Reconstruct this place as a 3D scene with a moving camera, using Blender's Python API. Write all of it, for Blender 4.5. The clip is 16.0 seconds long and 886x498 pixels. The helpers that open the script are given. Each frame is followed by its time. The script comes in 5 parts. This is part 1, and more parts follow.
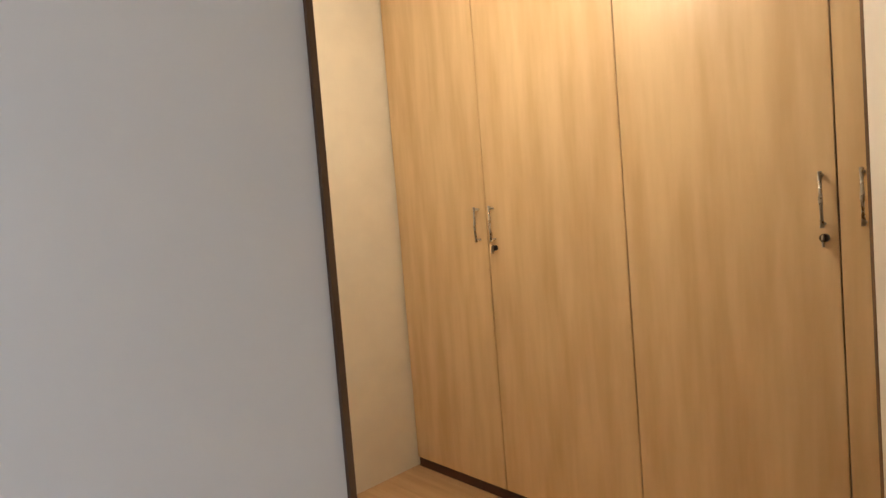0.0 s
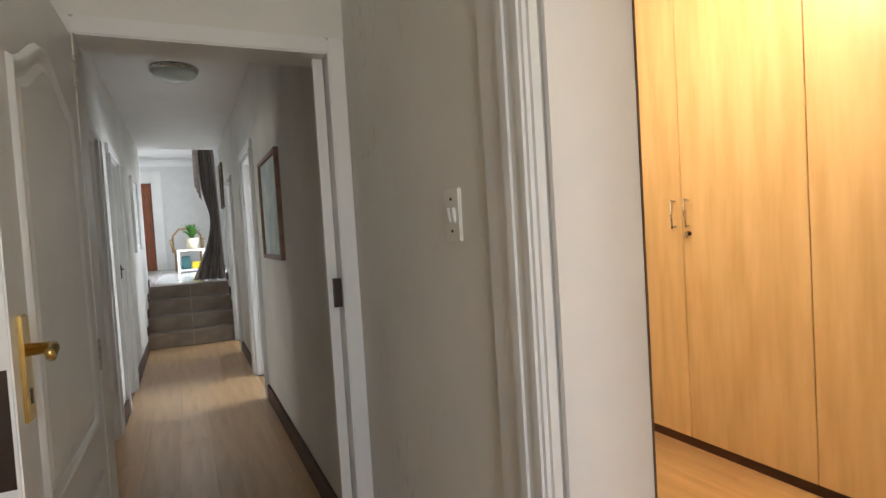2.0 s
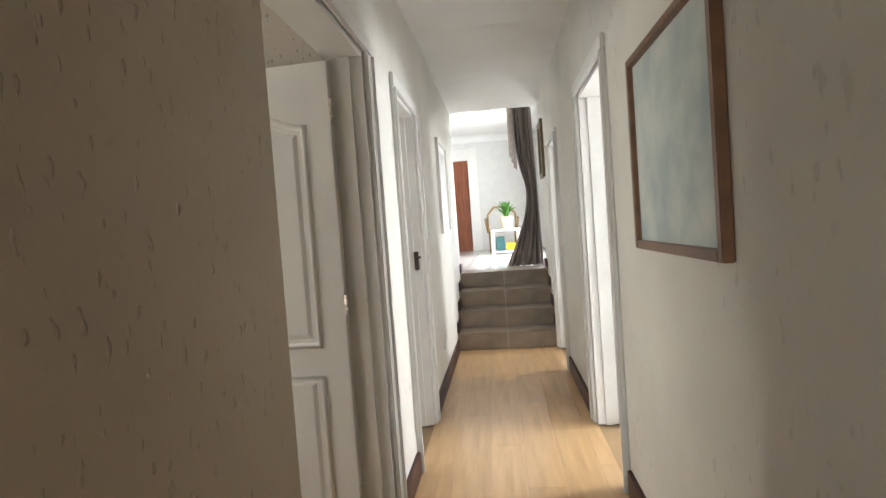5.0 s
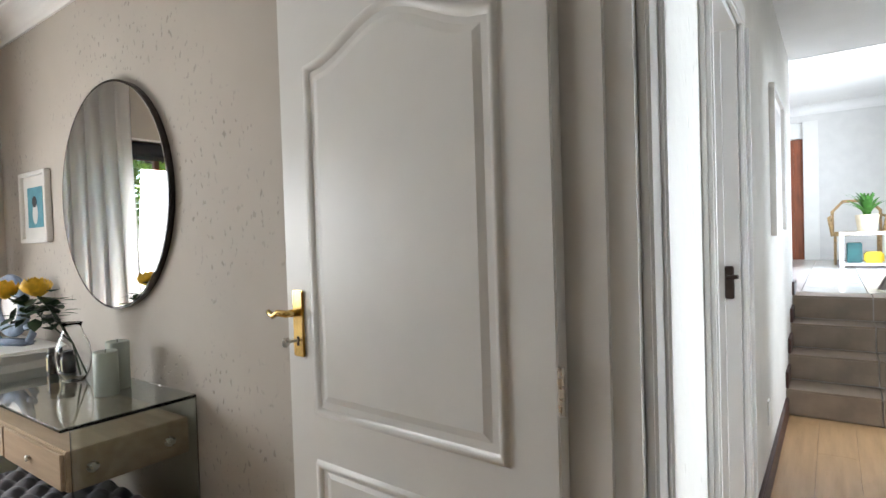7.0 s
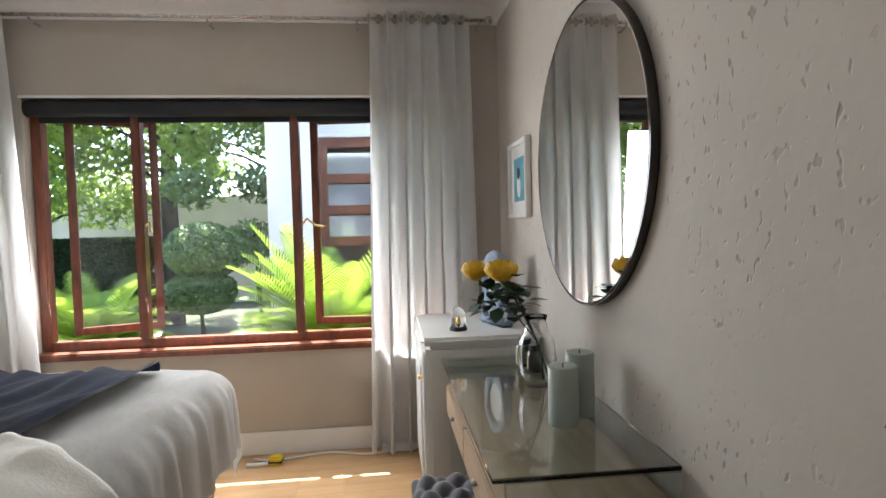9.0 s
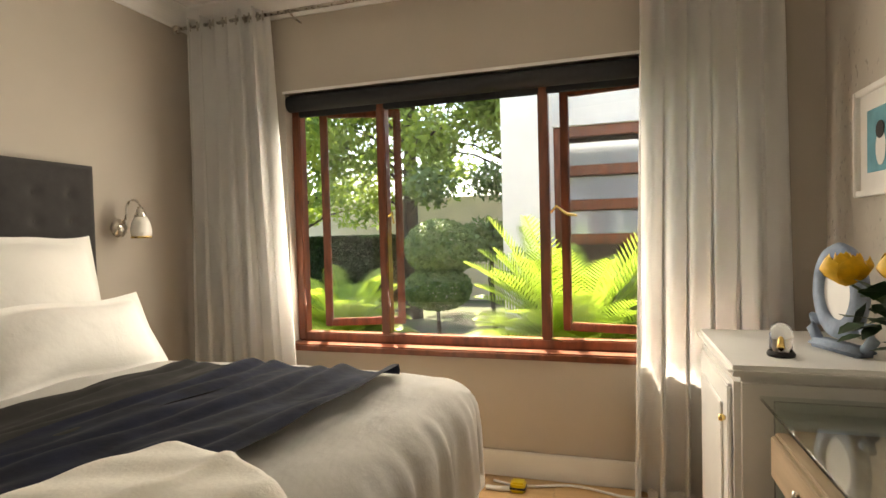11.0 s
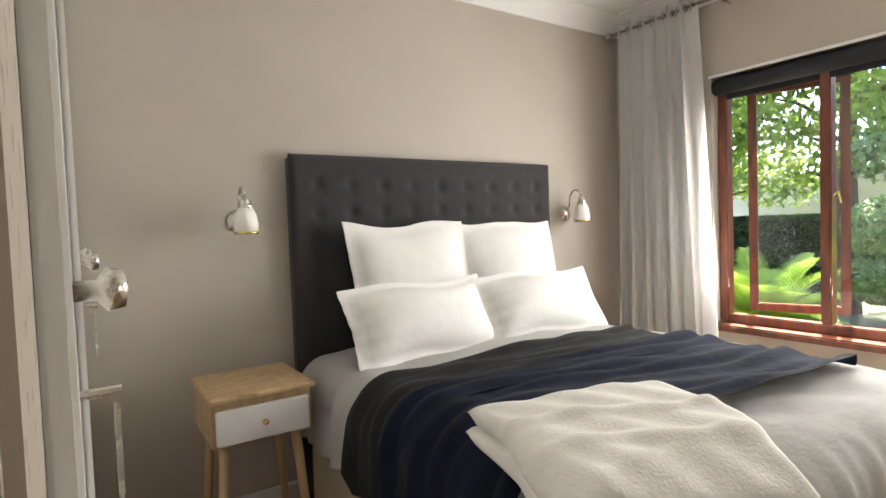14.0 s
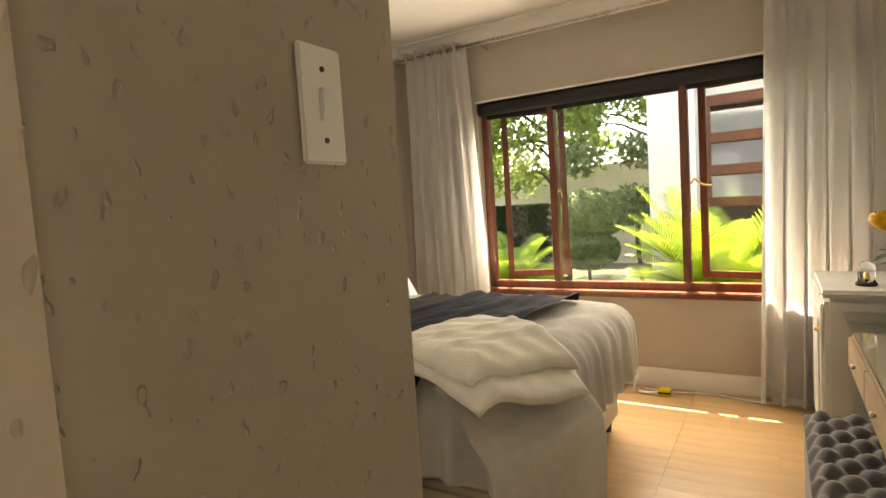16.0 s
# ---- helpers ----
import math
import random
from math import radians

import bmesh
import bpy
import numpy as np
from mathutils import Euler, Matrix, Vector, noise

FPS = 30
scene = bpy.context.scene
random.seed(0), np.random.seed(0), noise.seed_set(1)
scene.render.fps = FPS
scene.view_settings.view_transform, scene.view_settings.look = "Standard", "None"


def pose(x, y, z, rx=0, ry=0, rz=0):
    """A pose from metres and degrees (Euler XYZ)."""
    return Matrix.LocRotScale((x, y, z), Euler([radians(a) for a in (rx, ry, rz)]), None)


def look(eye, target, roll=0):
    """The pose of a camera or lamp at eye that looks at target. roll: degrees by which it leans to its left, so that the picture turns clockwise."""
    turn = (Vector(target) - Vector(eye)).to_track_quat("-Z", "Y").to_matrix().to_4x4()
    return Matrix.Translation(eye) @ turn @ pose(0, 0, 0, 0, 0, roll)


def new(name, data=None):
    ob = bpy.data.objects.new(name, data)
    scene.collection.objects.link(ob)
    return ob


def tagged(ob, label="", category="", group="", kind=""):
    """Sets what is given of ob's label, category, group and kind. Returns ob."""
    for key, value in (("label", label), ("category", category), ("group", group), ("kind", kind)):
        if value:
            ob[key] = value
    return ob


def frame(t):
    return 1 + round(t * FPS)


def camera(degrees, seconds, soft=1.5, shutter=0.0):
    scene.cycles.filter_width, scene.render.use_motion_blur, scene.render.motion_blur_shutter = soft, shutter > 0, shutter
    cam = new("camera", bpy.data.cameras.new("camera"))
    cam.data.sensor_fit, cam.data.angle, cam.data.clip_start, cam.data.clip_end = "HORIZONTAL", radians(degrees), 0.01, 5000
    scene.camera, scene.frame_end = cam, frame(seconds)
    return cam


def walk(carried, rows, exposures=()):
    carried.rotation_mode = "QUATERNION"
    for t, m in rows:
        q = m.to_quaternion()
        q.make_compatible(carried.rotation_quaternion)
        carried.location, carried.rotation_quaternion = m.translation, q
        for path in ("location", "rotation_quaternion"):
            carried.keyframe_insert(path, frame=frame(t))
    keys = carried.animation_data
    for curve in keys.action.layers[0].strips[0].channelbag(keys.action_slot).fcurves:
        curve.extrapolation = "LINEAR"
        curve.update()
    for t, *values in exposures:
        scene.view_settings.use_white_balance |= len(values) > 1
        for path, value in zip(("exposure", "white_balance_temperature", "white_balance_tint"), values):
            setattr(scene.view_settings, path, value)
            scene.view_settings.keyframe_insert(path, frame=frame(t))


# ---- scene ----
cam = camera(78.0, 16.0)
PATH = [
    (0.0, 0.09, -0.2, 1.32, -44.1, -2.71, 4.6),
    (0.5, -0.05, -0.32, 1.32, -43.33, -2.93, 3.56),
    (1.0, -0.21, -0.55, 1.33, -41.63, -2.56, 3.83),
    (1.5, -0.39, -0.69, 1.31, -37.43, -2.42, 4.09),
    (2.0, -0.5, -0.7, 1.3, -25.3, -2.18, 3.51),
    (2.5, -0.51, -0.47, 1.29, -15.3, -2.33, 3.38),
    (3.0, -0.5, -0.21, 1.3, -8.35, -2.23, 3.34),
    (5.5, -0.48, 1.78, 1.29, 9.98, -2.2, 3.58),
    (6.0, -0.55, 2.13, 1.29, 15.55, -1.82, 2.75),
    (6.5, -0.6, 2.42, 1.3, 23.47, -1.41, 2.85),
    (7.0, -0.72, 2.62, 1.29, 35.49, -1.22, 1.82),
    (7.5, -0.94, 2.86, 1.31, 48.66, -1.75, 1.75),
    (8.0, -1.14, 3.02, 1.29, 60.64, -1.78, 1.36),
    (8.5, -1.32, 3.09, 1.31, 74.04, -2.27, 1.28),
    (11.0, -2.01, 2.88, 1.24, 107.11, -1.65, 1.51),
    (11.5, -1.94, 2.84, 1.25, 116.55, -1.82, 1.39),
    (12.0, -1.86, 2.82, 1.27, 125.69, -2.25, 1.32),
    (12.5, -1.81, 2.8, 1.26, 133.99, -2.36, 1.22),
    (13.0, -1.76, 2.79, 1.27, 140.91, -2.54, 1.31),
    (13.5, -1.73, 2.81, 1.26, 145.63, -2.63, 1.69),
    (14.0, -1.66, 2.9, 1.26, 146.22, -2.42, 2.07),
    (14.5, -1.54, 3.01, 1.26, 135.02, -2.95, 2.74),
    (15.0, -1.39, 3.02, 1.24, 125.72, -3.29, 2.88),
    (15.5, -1.16, 3.01, 1.26, 121.97, -3.85, 3.1),
    (16.0, -0.97, 3.07, 1.28, 121.41, -4.32, 3.67),
]
EXPOSURES = [(0.0, 1.55, 5500, 10), (1.0, 1.75, 5300, 10), (1.5, 1.95, 5400, 10), (2.0, 2.25, 6200, 10), (2.5, 2.8, 6600, 10), (3.2, 2.85, 6400, 10), (5.3, 3.05, 6600, 10), (6.5, 3.0, 6100, 10), (7.5, 3.1, 5900, 10), (8.5, 2.8, 5700, 10), (10.8, 2.6, 7600, 10),
             (12.5, 2.75, 8400, 10), (13.5, 3.2, 7200, 10), (14.0, 3.2, 6300, 10), (14.5, 3.1, 5700, 10), (15.0, 3.0, 5700, 10), (16.0, 2.8, 8800, 10)]
walk(cam, [(t, pose(x, y, z, 90 + pitch, roll, yaw)) for t, x, y, z, yaw, pitch, roll in PATH], EXPOSURES)

import bmesh
import random
import math
random.seed(7)

# ---- light ----
SUN_EL, SUN_AZ = 62.0, 250.0
world = bpy.data.worlds.new("world")
scene.world = world
world.use_nodes = True
wn = world.node_tree.nodes
sky = wn.new("ShaderNodeTexSky")
sky.sky_type = 'NISHITA'
sky.sun_disc = False
sky.sun_elevation = math.radians(SUN_EL)
sky.sun_rotation = math.radians(SUN_AZ)
wn["Background"].inputs["Strength"].default_value = 0.15
world.node_tree.links.new(sky.outputs["Color"], wn["Background"].inputs["Color"])
sun = new("sun", bpy.data.lights.new("sun", 'SUN'))
sun.data.energy, sun.data.angle, sun.data.color = 5.0, math.radians(0.5), (1.0, 0.95, 0.86)
az, el = math.radians(SUN_AZ), math.radians(SUN_EL)
sun_from = Vector((math.sin(az) * math.cos(el), math.cos(az) * math.cos(el), math.sin(el)))
sun.matrix_world = look(sun_from * 30, (0, 0, 0))


def area_light(name, eye, target, sx, sy, watts, colour):
    la = new(name, bpy.data.lights.new(name, 'AREA'))
    la.data.shape, la.data.size, la.data.size_y = 'RECTANGLE', sx, sy
    la.data.energy, la.data.color = watts, colour
    la.matrix_world = look(eye, target)
    return la


area_light("bedroom_window_daylight", (-4.735, 2.05, 1.34), (-2.735, 2.05, 1.06), 1.75, 1.0, 7.2, (1.0, 0.97, 0.92))
area_light("lounge_window_daylight", (0.36, 10.1, 1.95), (-4, 10.1, 1.6), 2.0, 1.9, 24, (0.95, 0.98, 1.0))
# Added fill lamps in windowless side rooms; they brighten the corridor through the doorways.
area_light("bathroom_fill", (2.4, 4.6, 1.6), (0, 4.2, 1.2), 1.0, 1.0, 15, (0.9, 0.95, 1.0))
area_light("kitchen_fill", (2.4, 6.5, 1.6), (0, 6.5, 1.2), 1.0, 1.0, 13, (0.92, 0.96, 1.0))
area_light("spare_room_fill", (-2.9, 4.7, 1.5), (-1, 4.5, 1.2), 1.0, 1.0, 4, (0.9, 0.95, 1.0))

# Fill lamp added to brighten the lobby; its window is invented, never in view.
area_light("lobby_fill", (-0.55, -2.08, 1.55), (-0.4, 2.0, 1.2), 0.7, 1.0, 3.5, (1.0, 0.98, 0.95))

# ---- materials ----


def mat(name, colour, rough=0.6, metal=0.0, vary=0.06, scale=6.0, bump=0.0, bump_scale=60.0, stretch=(1, 1, 1), colour2=None, spots=0.0, rand=0.0, coat=0.0, sheen=0.0, through_light=0.0, patch_lo=0.45, spot_scale=(22, 22, 11), depth=0.01, spot_lo=0.69):
    m = bpy.data.materials.new(name)
    m.use_nodes = True
    nt = m.node_tree
    b = nt.nodes["Principled BSDF"]
    b.inputs["Roughness"].default_value, b.inputs["Metallic"].default_value = rough, metal
    b.inputs["Coat Weight"].default_value = coat
    b.inputs["Sheen Weight"].default_value = sheen
    tc = nt.nodes.new("ShaderNodeTexCoord")
    mp = nt.nodes.new("ShaderNodeMapping")
    mp.inputs["Scale"].default_value = stretch
    nt.links.new(tc.outputs["Object"], mp.inputs["Vector"])
    n1 = nt.nodes.new("ShaderNodeTexNoise")
    n1.inputs["Scale"].default_value, n1.inputs["Detail"].default_value = scale, 8.0
    nt.links.new(mp.outputs["Vector"], n1.inputs["Vector"])
    mix = nt.nodes.new("ShaderNodeMix")
    mix.data_type = 'RGBA'
    c1 = colour
    c2 = colour2 or tuple(max(0.0, c * (1 - 2.2 * vary)) for c in colour)
    ramp = nt.nodes.new("ShaderNodeMapRange")
    ramp.inputs[1].default_value, ramp.inputs[2].default_value = 0.35, 0.68
    nt.links.new(n1.outputs["Fac"], ramp.inputs[0])
    nt.links.new(ramp.outputs[0], mix.inputs[0])
    mix.inputs[6].default_value, mix.inputs[7].default_value = (*c1, 1), (*c2, 1)
    out = mix.outputs[2]
    if rand:
        oi = nt.nodes.new("ShaderNodeObjectInfo")
        hs = nt.nodes.new("ShaderNodeHueSaturation")
        mr = nt.nodes.new("ShaderNodeMapRange")
        mr.inputs[3].default_value, mr.inputs[4].default_value = 1 - rand, 1 + rand
        nt.links.new(oi.outputs["Random"], mr.inputs[0])
        nt.links.new(mr.outputs[0], hs.inputs["Value"])
        nt.links.new(out, hs.inputs["Color"])
        out = hs.outputs[0]
    n2 = nt.nodes.new("ShaderNodeTexNoise")
    n2.inputs["Scale"].default_value, n2.inputs["Detail"].default_value = bump_scale, 5.0
    nt.links.new(mp.outputs["Vector"], n2.inputs["Vector"])
    rr = nt.nodes.new("ShaderNodeMapRange")
    rr.inputs[3].default_value, rr.inputs[4].default_value = max(0.02, rough - 0.07), min(1.0, rough + 0.07)
    nt.links.new(n2.outputs["Fac"], rr.inputs[0])
    nt.links.new(rr.outputs[0], b.inputs["Roughness"])
    height = n2.outputs["Fac"]
    if spots:
        vo = nt.nodes.new("ShaderNodeTexNoise")
        mp2 = nt.nodes.new("ShaderNodeMapping")
        mp2.inputs["Scale"].default_value = spot_scale
        nt.links.new(tc.outputs["Object"], mp2.inputs["Vector"])
        nt.links.new(mp2.outputs["Vector"], vo.inputs["Vector"])
        vo.inputs["Scale"].default_value, vo.inputs["Detail"].default_value = 1.0, 1.0
        sm = nt.nodes.new("ShaderNodeMapRange")
        sm.inputs[1].default_value, sm.inputs[2].default_value = spot_lo, spot_lo + 0.07
        nt.links.new(vo.outputs["Fac"], sm.inputs[0])
        patch = nt.nodes.new("ShaderNodeTexNoise")
        patch.inputs["Scale"].default_value = 1.7
        nt.links.new(tc.outputs["Object"], patch.inputs["Vector"])
        pm = nt.nodes.new("ShaderNodeMapRange")
        pm.inputs[1].default_value, pm.inputs[2].default_value = patch_lo, patch_lo + 0.15
        nt.links.new(patch.outputs["Fac"], pm.inputs[0])
        mu = nt.nodes.new("ShaderNodeMath")
        mu.operation = 'MULTIPLY'
        nt.links.new(sm.outputs[0], mu.inputs[0])
        nt.links.new(pm.outputs[0], mu.inputs[1])
        mm = nt.nodes.new("ShaderNodeMix")
        mm.data_type = 'RGBA'
        sc = nt.nodes.new("ShaderNodeMath")
        sc.operation = 'MULTIPLY'
        sc.inputs[1].default_value = spots
        nt.links.new(mu.outputs[0], sc.inputs[0])
        nt.links.new(sc.outputs[0], mm.inputs[0])
        nt.links.new(out, mm.inputs[6])
        mm.inputs[7].default_value = (*[c * 0.5 for c in colour], 1)
        out = mm.outputs[2]
        sub = nt.nodes.new("ShaderNodeMath")
        sub.operation = 'SUBTRACT'
        nt.links.new(height, sub.inputs[0])
        nt.links.new(mu.outputs[0], sub.inputs[1])
        height = sub.outputs[0]
    nt.links.new(out, b.inputs["Base Color"])
    if bump:
        bp = nt.nodes.new("ShaderNodeBump")
        bp.inputs["Strength"].default_value, bp.inputs["Distance"].default_value = bump, depth
        nt.links.new(height, bp.inputs["Height"])
        nt.links.new(bp.outputs[0], b.inputs["Normal"])
    if through_light:
        tr = nt.nodes.new("ShaderNodeBsdfTranslucent")
        nt.links.new(out, tr.inputs["Color"])
        ms = nt.nodes.new("ShaderNodeMixShader")
        ms.inputs[0].default_value = through_light
        nt.links.new(b.outputs[0], ms.inputs[1])
        nt.links.new(tr.outputs[0], ms.inputs[2])
        nt.links.new(ms.outputs[0], nt.nodes["Material Output"].inputs["Surface"])
    return m


def glass_mat(name, tint=(1, 1, 1), rough=0.0, ior=1.45):
    m = bpy.data.materials.new(name)
    m.use_nodes = True
    b = m.node_tree.nodes["Principled BSDF"]
    b.inputs["Base Color"].default_value = (*tint, 1)
    b.inputs["Transmission Weight"].default_value = 1.0
    b.inputs["Roughness"].default_value, b.inputs["IOR"].default_value = rough, ior
    return m


M_WALL = mat("corridor_plaster", (0.76, 0.74, 0.68), 0.75, vary=0.04, scale=2.5, bump=0.35, bump_scale=9, spots=0.3, spot_scale=(34, 34, 15), spot_lo=0.66)
M_WALLB = mat("bedroom_plaster", (0.50, 0.455, 0.395), 0.75, vary=0.04, scale=2.0, bump=0.4, bump_scale=8, spots=0.7, patch_lo=0.42, spot_scale=(46, 46, 30), spot_lo=0.63)
M_WALLH = mat("smooth_taupe_paint", (0.47, 0.42, 0.355), 0.7, vary=0.03, scale=2.0, bump=0.15, bump_scale=8)
M_ROUGH = mat("old_rough_plaster", (0.42, 0.36, 0.285), 0.7, vary=0.05, scale=2.0, bump=0.75, bump_scale=9, spots=0.08, patch_lo=0.15, spot_scale=(60, 60, 34), depth=0.006, spot_lo=0.655)
M_CEIL = mat("white_ceiling_paint", (0.82, 0.81, 0.79), 0.85, vary=0.02, scale=3, bump=0.08, bump_scale=30)
M_WHITE = mat("white_gloss_paint", (0.80, 0.79, 0.76), 0.35, vary=0.03, scale=4, bump=0.06, bump_scale=25)
M_MELA = mat("white_melamine", (0.76, 0.74, 0.72), 0.4, vary=0.02, scale=5, bump=0.03, bump_scale=90)
M_MAPLE = mat("maple_veneer", (0.70, 0.50, 0.27), 0.38, vary=0.1, scale=5, bump=0.05, bump_scale=60, stretch=(3, 3, 0.35), colour2=(0.58, 0.39, 0.19))
M_DARKEDGE = mat("dark_wood_edging", (0.12, 0.06, 0.025), 0.5, vary=0.15, scale=12, stretch=(1, 1, 0.2))
M_SKIRT = mat("dark_stained_skirting", (0.07, 0.022, 0.013), 0.5, vary=0.2, scale=8, bump=0.1, bump_scale=50, stretch=(0.4, 0.4, 2))
M_PLANK = mat("beech_laminate", (0.58, 0.37, 0.185), 0.3, vary=0.1, scale=3.0, bump=0.04, bump_scale=40, stretch=(7, 0.6, 1), colour2=(0.46, 0.28, 0.13), rand=0.05)
M_SUBFLOOR = mat("plank_joint", (0.35, 0.23, 0.12), 0.6)
M_TILE = mat("grey_stair_tile", (0.29, 0.225, 0.165), 0.4, vary=0.15, scale=5, bump=0.1, bump_scale=35, rand=0.06)
M_GROUT = mat("pale_grout", (0.45, 0.42, 0.38), 0.85, bump=0.1)
M_LTILE = mat("glossy_floor_tile", (0.62, 0.60, 0.57), 0.16, vary=0.05, scale=4, rand=0.03)
M_BRASS = mat("polished_brass", (0.83, 0.60, 0.22), 0.2, 1.0, vary=0.1, scale=30)
M_DKMETAL = mat("dark_bronze_metal", (0.08, 0.06, 0.05), 0.35, 0.9, vary=0.1, scale=30)
M_STEEL = mat("brushed_steel", (0.62, 0.58, 0.52), 0.28, 1.0, vary=0.08, scale=60)
M_PLASTIC = mat("cream_plastic", (0.80, 0.78, 0.70), 0.35, vary=0.02)
M_RED = mat("red_plastic", (0.45, 0.01, 0.04), 0.35, vary=0.05)
M_BLACK = mat("black_fabric", (0.022, 0.021, 0.022), 0.9, vary=0.1, scale=40, bump=0.1, bump_scale=250, sheen=0.2)
M_HEAD = mat("charcoal_upholstery", (0.030, 0.027, 0.027), 0.9, vary=0.1, scale=30, bump=0.15, bump_scale=300, sheen=0.15)
M_LINEN = mat("white_cotton", (0.78, 0.76, 0.72), 0.9, vary=0.02, scale=6, bump=0.4, bump_scale=8, sheen=0.1, stretch=(1, 1.6, 1), depth=0.02)
M_TOWEL = mat("white_woven_cotton", (0.80, 0.77, 0.70), 0.95, vary=0.04, scale=20, bump=0.2, bump_scale=120, sheen=0.1)
M_BASE = mat("beige_bed_base_fabric", (0.62, 0.54, 0.42), 0.9, vary=0.05, scale=8, bump=0.15, bump_scale=200)
M_NAVY = mat("navy_fleece", (0.008, 0.015, 0.046), 0.95, vary=0.25, scale=9, bump=0.35, bump_scale=22, sheen=0.04)
M_GREYT = mat("charcoal_fleece", (0.050, 0.048, 0.046), 0.95, vary=0.2, scale=9, bump=0.3, bump_scale=22, sheen=0.04)
M_CURT = mat("white_curtain_cloth", (0.93, 0.92, 0.90), 0.9, vary=0.02, scale=5, bump=0.1, bump_scale=120, through_light=0.22)
M_TAUPE = mat("taupe_striped_curtain", (0.36, 0.31, 0.28), 0.8, vary=0.3, scale=4, bump=0.1, bump_scale=80, stretch=(6, 6, 0.2))
M_OAK = mat("washed_oak", (0.48, 0.36, 0.24), 0.5, vary=0.15, scale=5, bump=0.1, bump_scale=50, stretch=(0.5, 5, 5), colour2=(0.36, 0.26, 0.17))
M_BEECH = mat("beech_wood", (0.52, 0.36, 0.19), 0.45, vary=0.12, scale=6, stretch=(4, 4, 0.5), bump=0.05)
M_WINWOOD = mat("varnished_red_hardwood", (0.21, 0.058, 0.024), 0.35, vary=0.25, scale=9, stretch=(3, 3, 0.6), bump=0.08, coat=0.3)
M_DOORWOOD = mat("meranti_door_wood", (0.28, 0.075, 0.025), 0.35, vary=0.2, scale=5, stretch=(5, 5, 0.5))
M_GREYVELVET = mat("grey_velvet", (0.11, 0.105, 0.115), 0.85, vary=0.12, scale=10, bump=0.1, bump_scale=200, sheen=0.4)
M_CANDLE = mat("sage_candle_wax", (0.36, 0.40, 0.35), 0.5, vary=0.05, scale=10)
M_ROSE = mat("yellow_rose_petal", (0.85, 0.50, 0.015), 0.6, vary=0.12, scale=40)
M_LEAFD = mat("rose_leaf", (0.022, 0.06, 0.02), 0.45, vary=0.2, scale=30)
M_BLACKGLASS = mat("dark_amber_glass", (0.018, 0.012, 0.01), 0.12, vary=0.05)
M_GOLDLBL = mat("cream_paper_label", (0.75, 0.65, 0.40), 0.6, vary=0.05)
M_BLUEPAINT = mat("blue_grey_washed_wood", (0.30, 0.37, 0.48), 0.7, vary=0.25, scale=16, bump=0.2, bump_scale=40)
M_FRAMEBR = mat("walnut_frame", (0.20, 0.095, 0.045), 0.4, vary=0.15, scale=14)
M_FRAMEW = mat("white_picture_frame", (0.78, 0.76, 0.72), 0.45, vary=0.04)
M_FRAMEG = mat("antique_gilt_frame", (0.22, 0.17, 0.09), 0.4, 0.4, vary=0.2, scale=20)
M_ART = mat("pale_watercolour", (0.66, 0.70, 0.66), 0.7, vary=0.1, scale=5, colour2=(0.40, 0.50, 0.52))
M_ARTBLUE = mat("blue_print", (0.13, 0.36, 0.44), 0.6, vary=0.15, scale=12)
M_ARTGREY = mat("pale_grey_print", (0.62, 0.62, 0.60), 0.6, vary=0.12, scale=8)
M_BLIND = mat("charcoal_roller_blind", (0.02, 0.022, 0.026), 0.7, vary=0.1, scale=20)
M_YELLOW = mat("yellow_plastic", (0.75, 0.55, 0.02), 0.4, vary=0.05)
M_GREENBIN = mat("dark_teal_box", (0.02, 0.09, 0.09), 0.5, vary=0.2)
M_BASKET = mat("woven_cane", (0.50, 0.33, 0.15), 0.7, vary=0.25, scale=40, bump=0.4, bump_scale=90)
M_PLANT = mat("bright_fern_leaf", (0.10, 0.28, 0.05), 0.45, vary=0.25, scale=12, through_light=0.4)
M_TREE = mat("conifer_foliage", (0.34, 0.44, 0.07), 0.6, vary=0.3, scale=1.6, colour2=(0.11, 0.19, 0.035), through_light=0.55)
M_TOPI = mat("clipped_shrub_leaf", (0.19, 0.26, 0.08), 0.5, vary=0.3, scale=7, colour2=(0.08, 0.14, 0.035), through_light=0.35)
M_HEDGE = mat("hedge_leaf", (0.035, 0.08, 0.025), 0.55, vary=0.3, scale=6, through_light=0.3)
M_CYCAD = mat("cycad_frond", (0.36, 0.50, 0.06), 0.4, vary=0.15, scale=8, through_light=0.45)
M_BARK = mat("grey_brown_bark", (0.10, 0.075, 0.055), 0.9, vary=0.3, scale=14, bump=0.5, bump_scale=30, stretch=(1, 1, 0.3))
M_FLOWERW = mat("white_blossom", (0.80, 0.80, 0.78), 0.7, vary=0.05)
M_RENDER = mat("sunlit_white_house_render", (0.80, 0.78, 0.73), 0.85, vary=0.04, scale=3, bump=0.2, bump_scale=20)
M_GARDENWALL = mat("beige_garden_wall_render", (0.58, 0.52, 0.43), 0.9, vary=0.06, scale=3, bump=0.2, bump_scale=20)
M_GRASS = mat("lawn_and_soil", (0.06, 0.085, 0.03), 0.95, vary=0.3, scale=2.5, bump=0.5, bump_scale=40, colour2=(0.06, 0.045, 0.03))
M_PAVE = mat("pale_paving", (0.48, 0.45, 0.40), 0.8, vary=0.1, scale=5, bump=0.2)
M_GATE = mat("green_iron", (0.05, 0.12, 0.09), 0.5, vary=0.1)
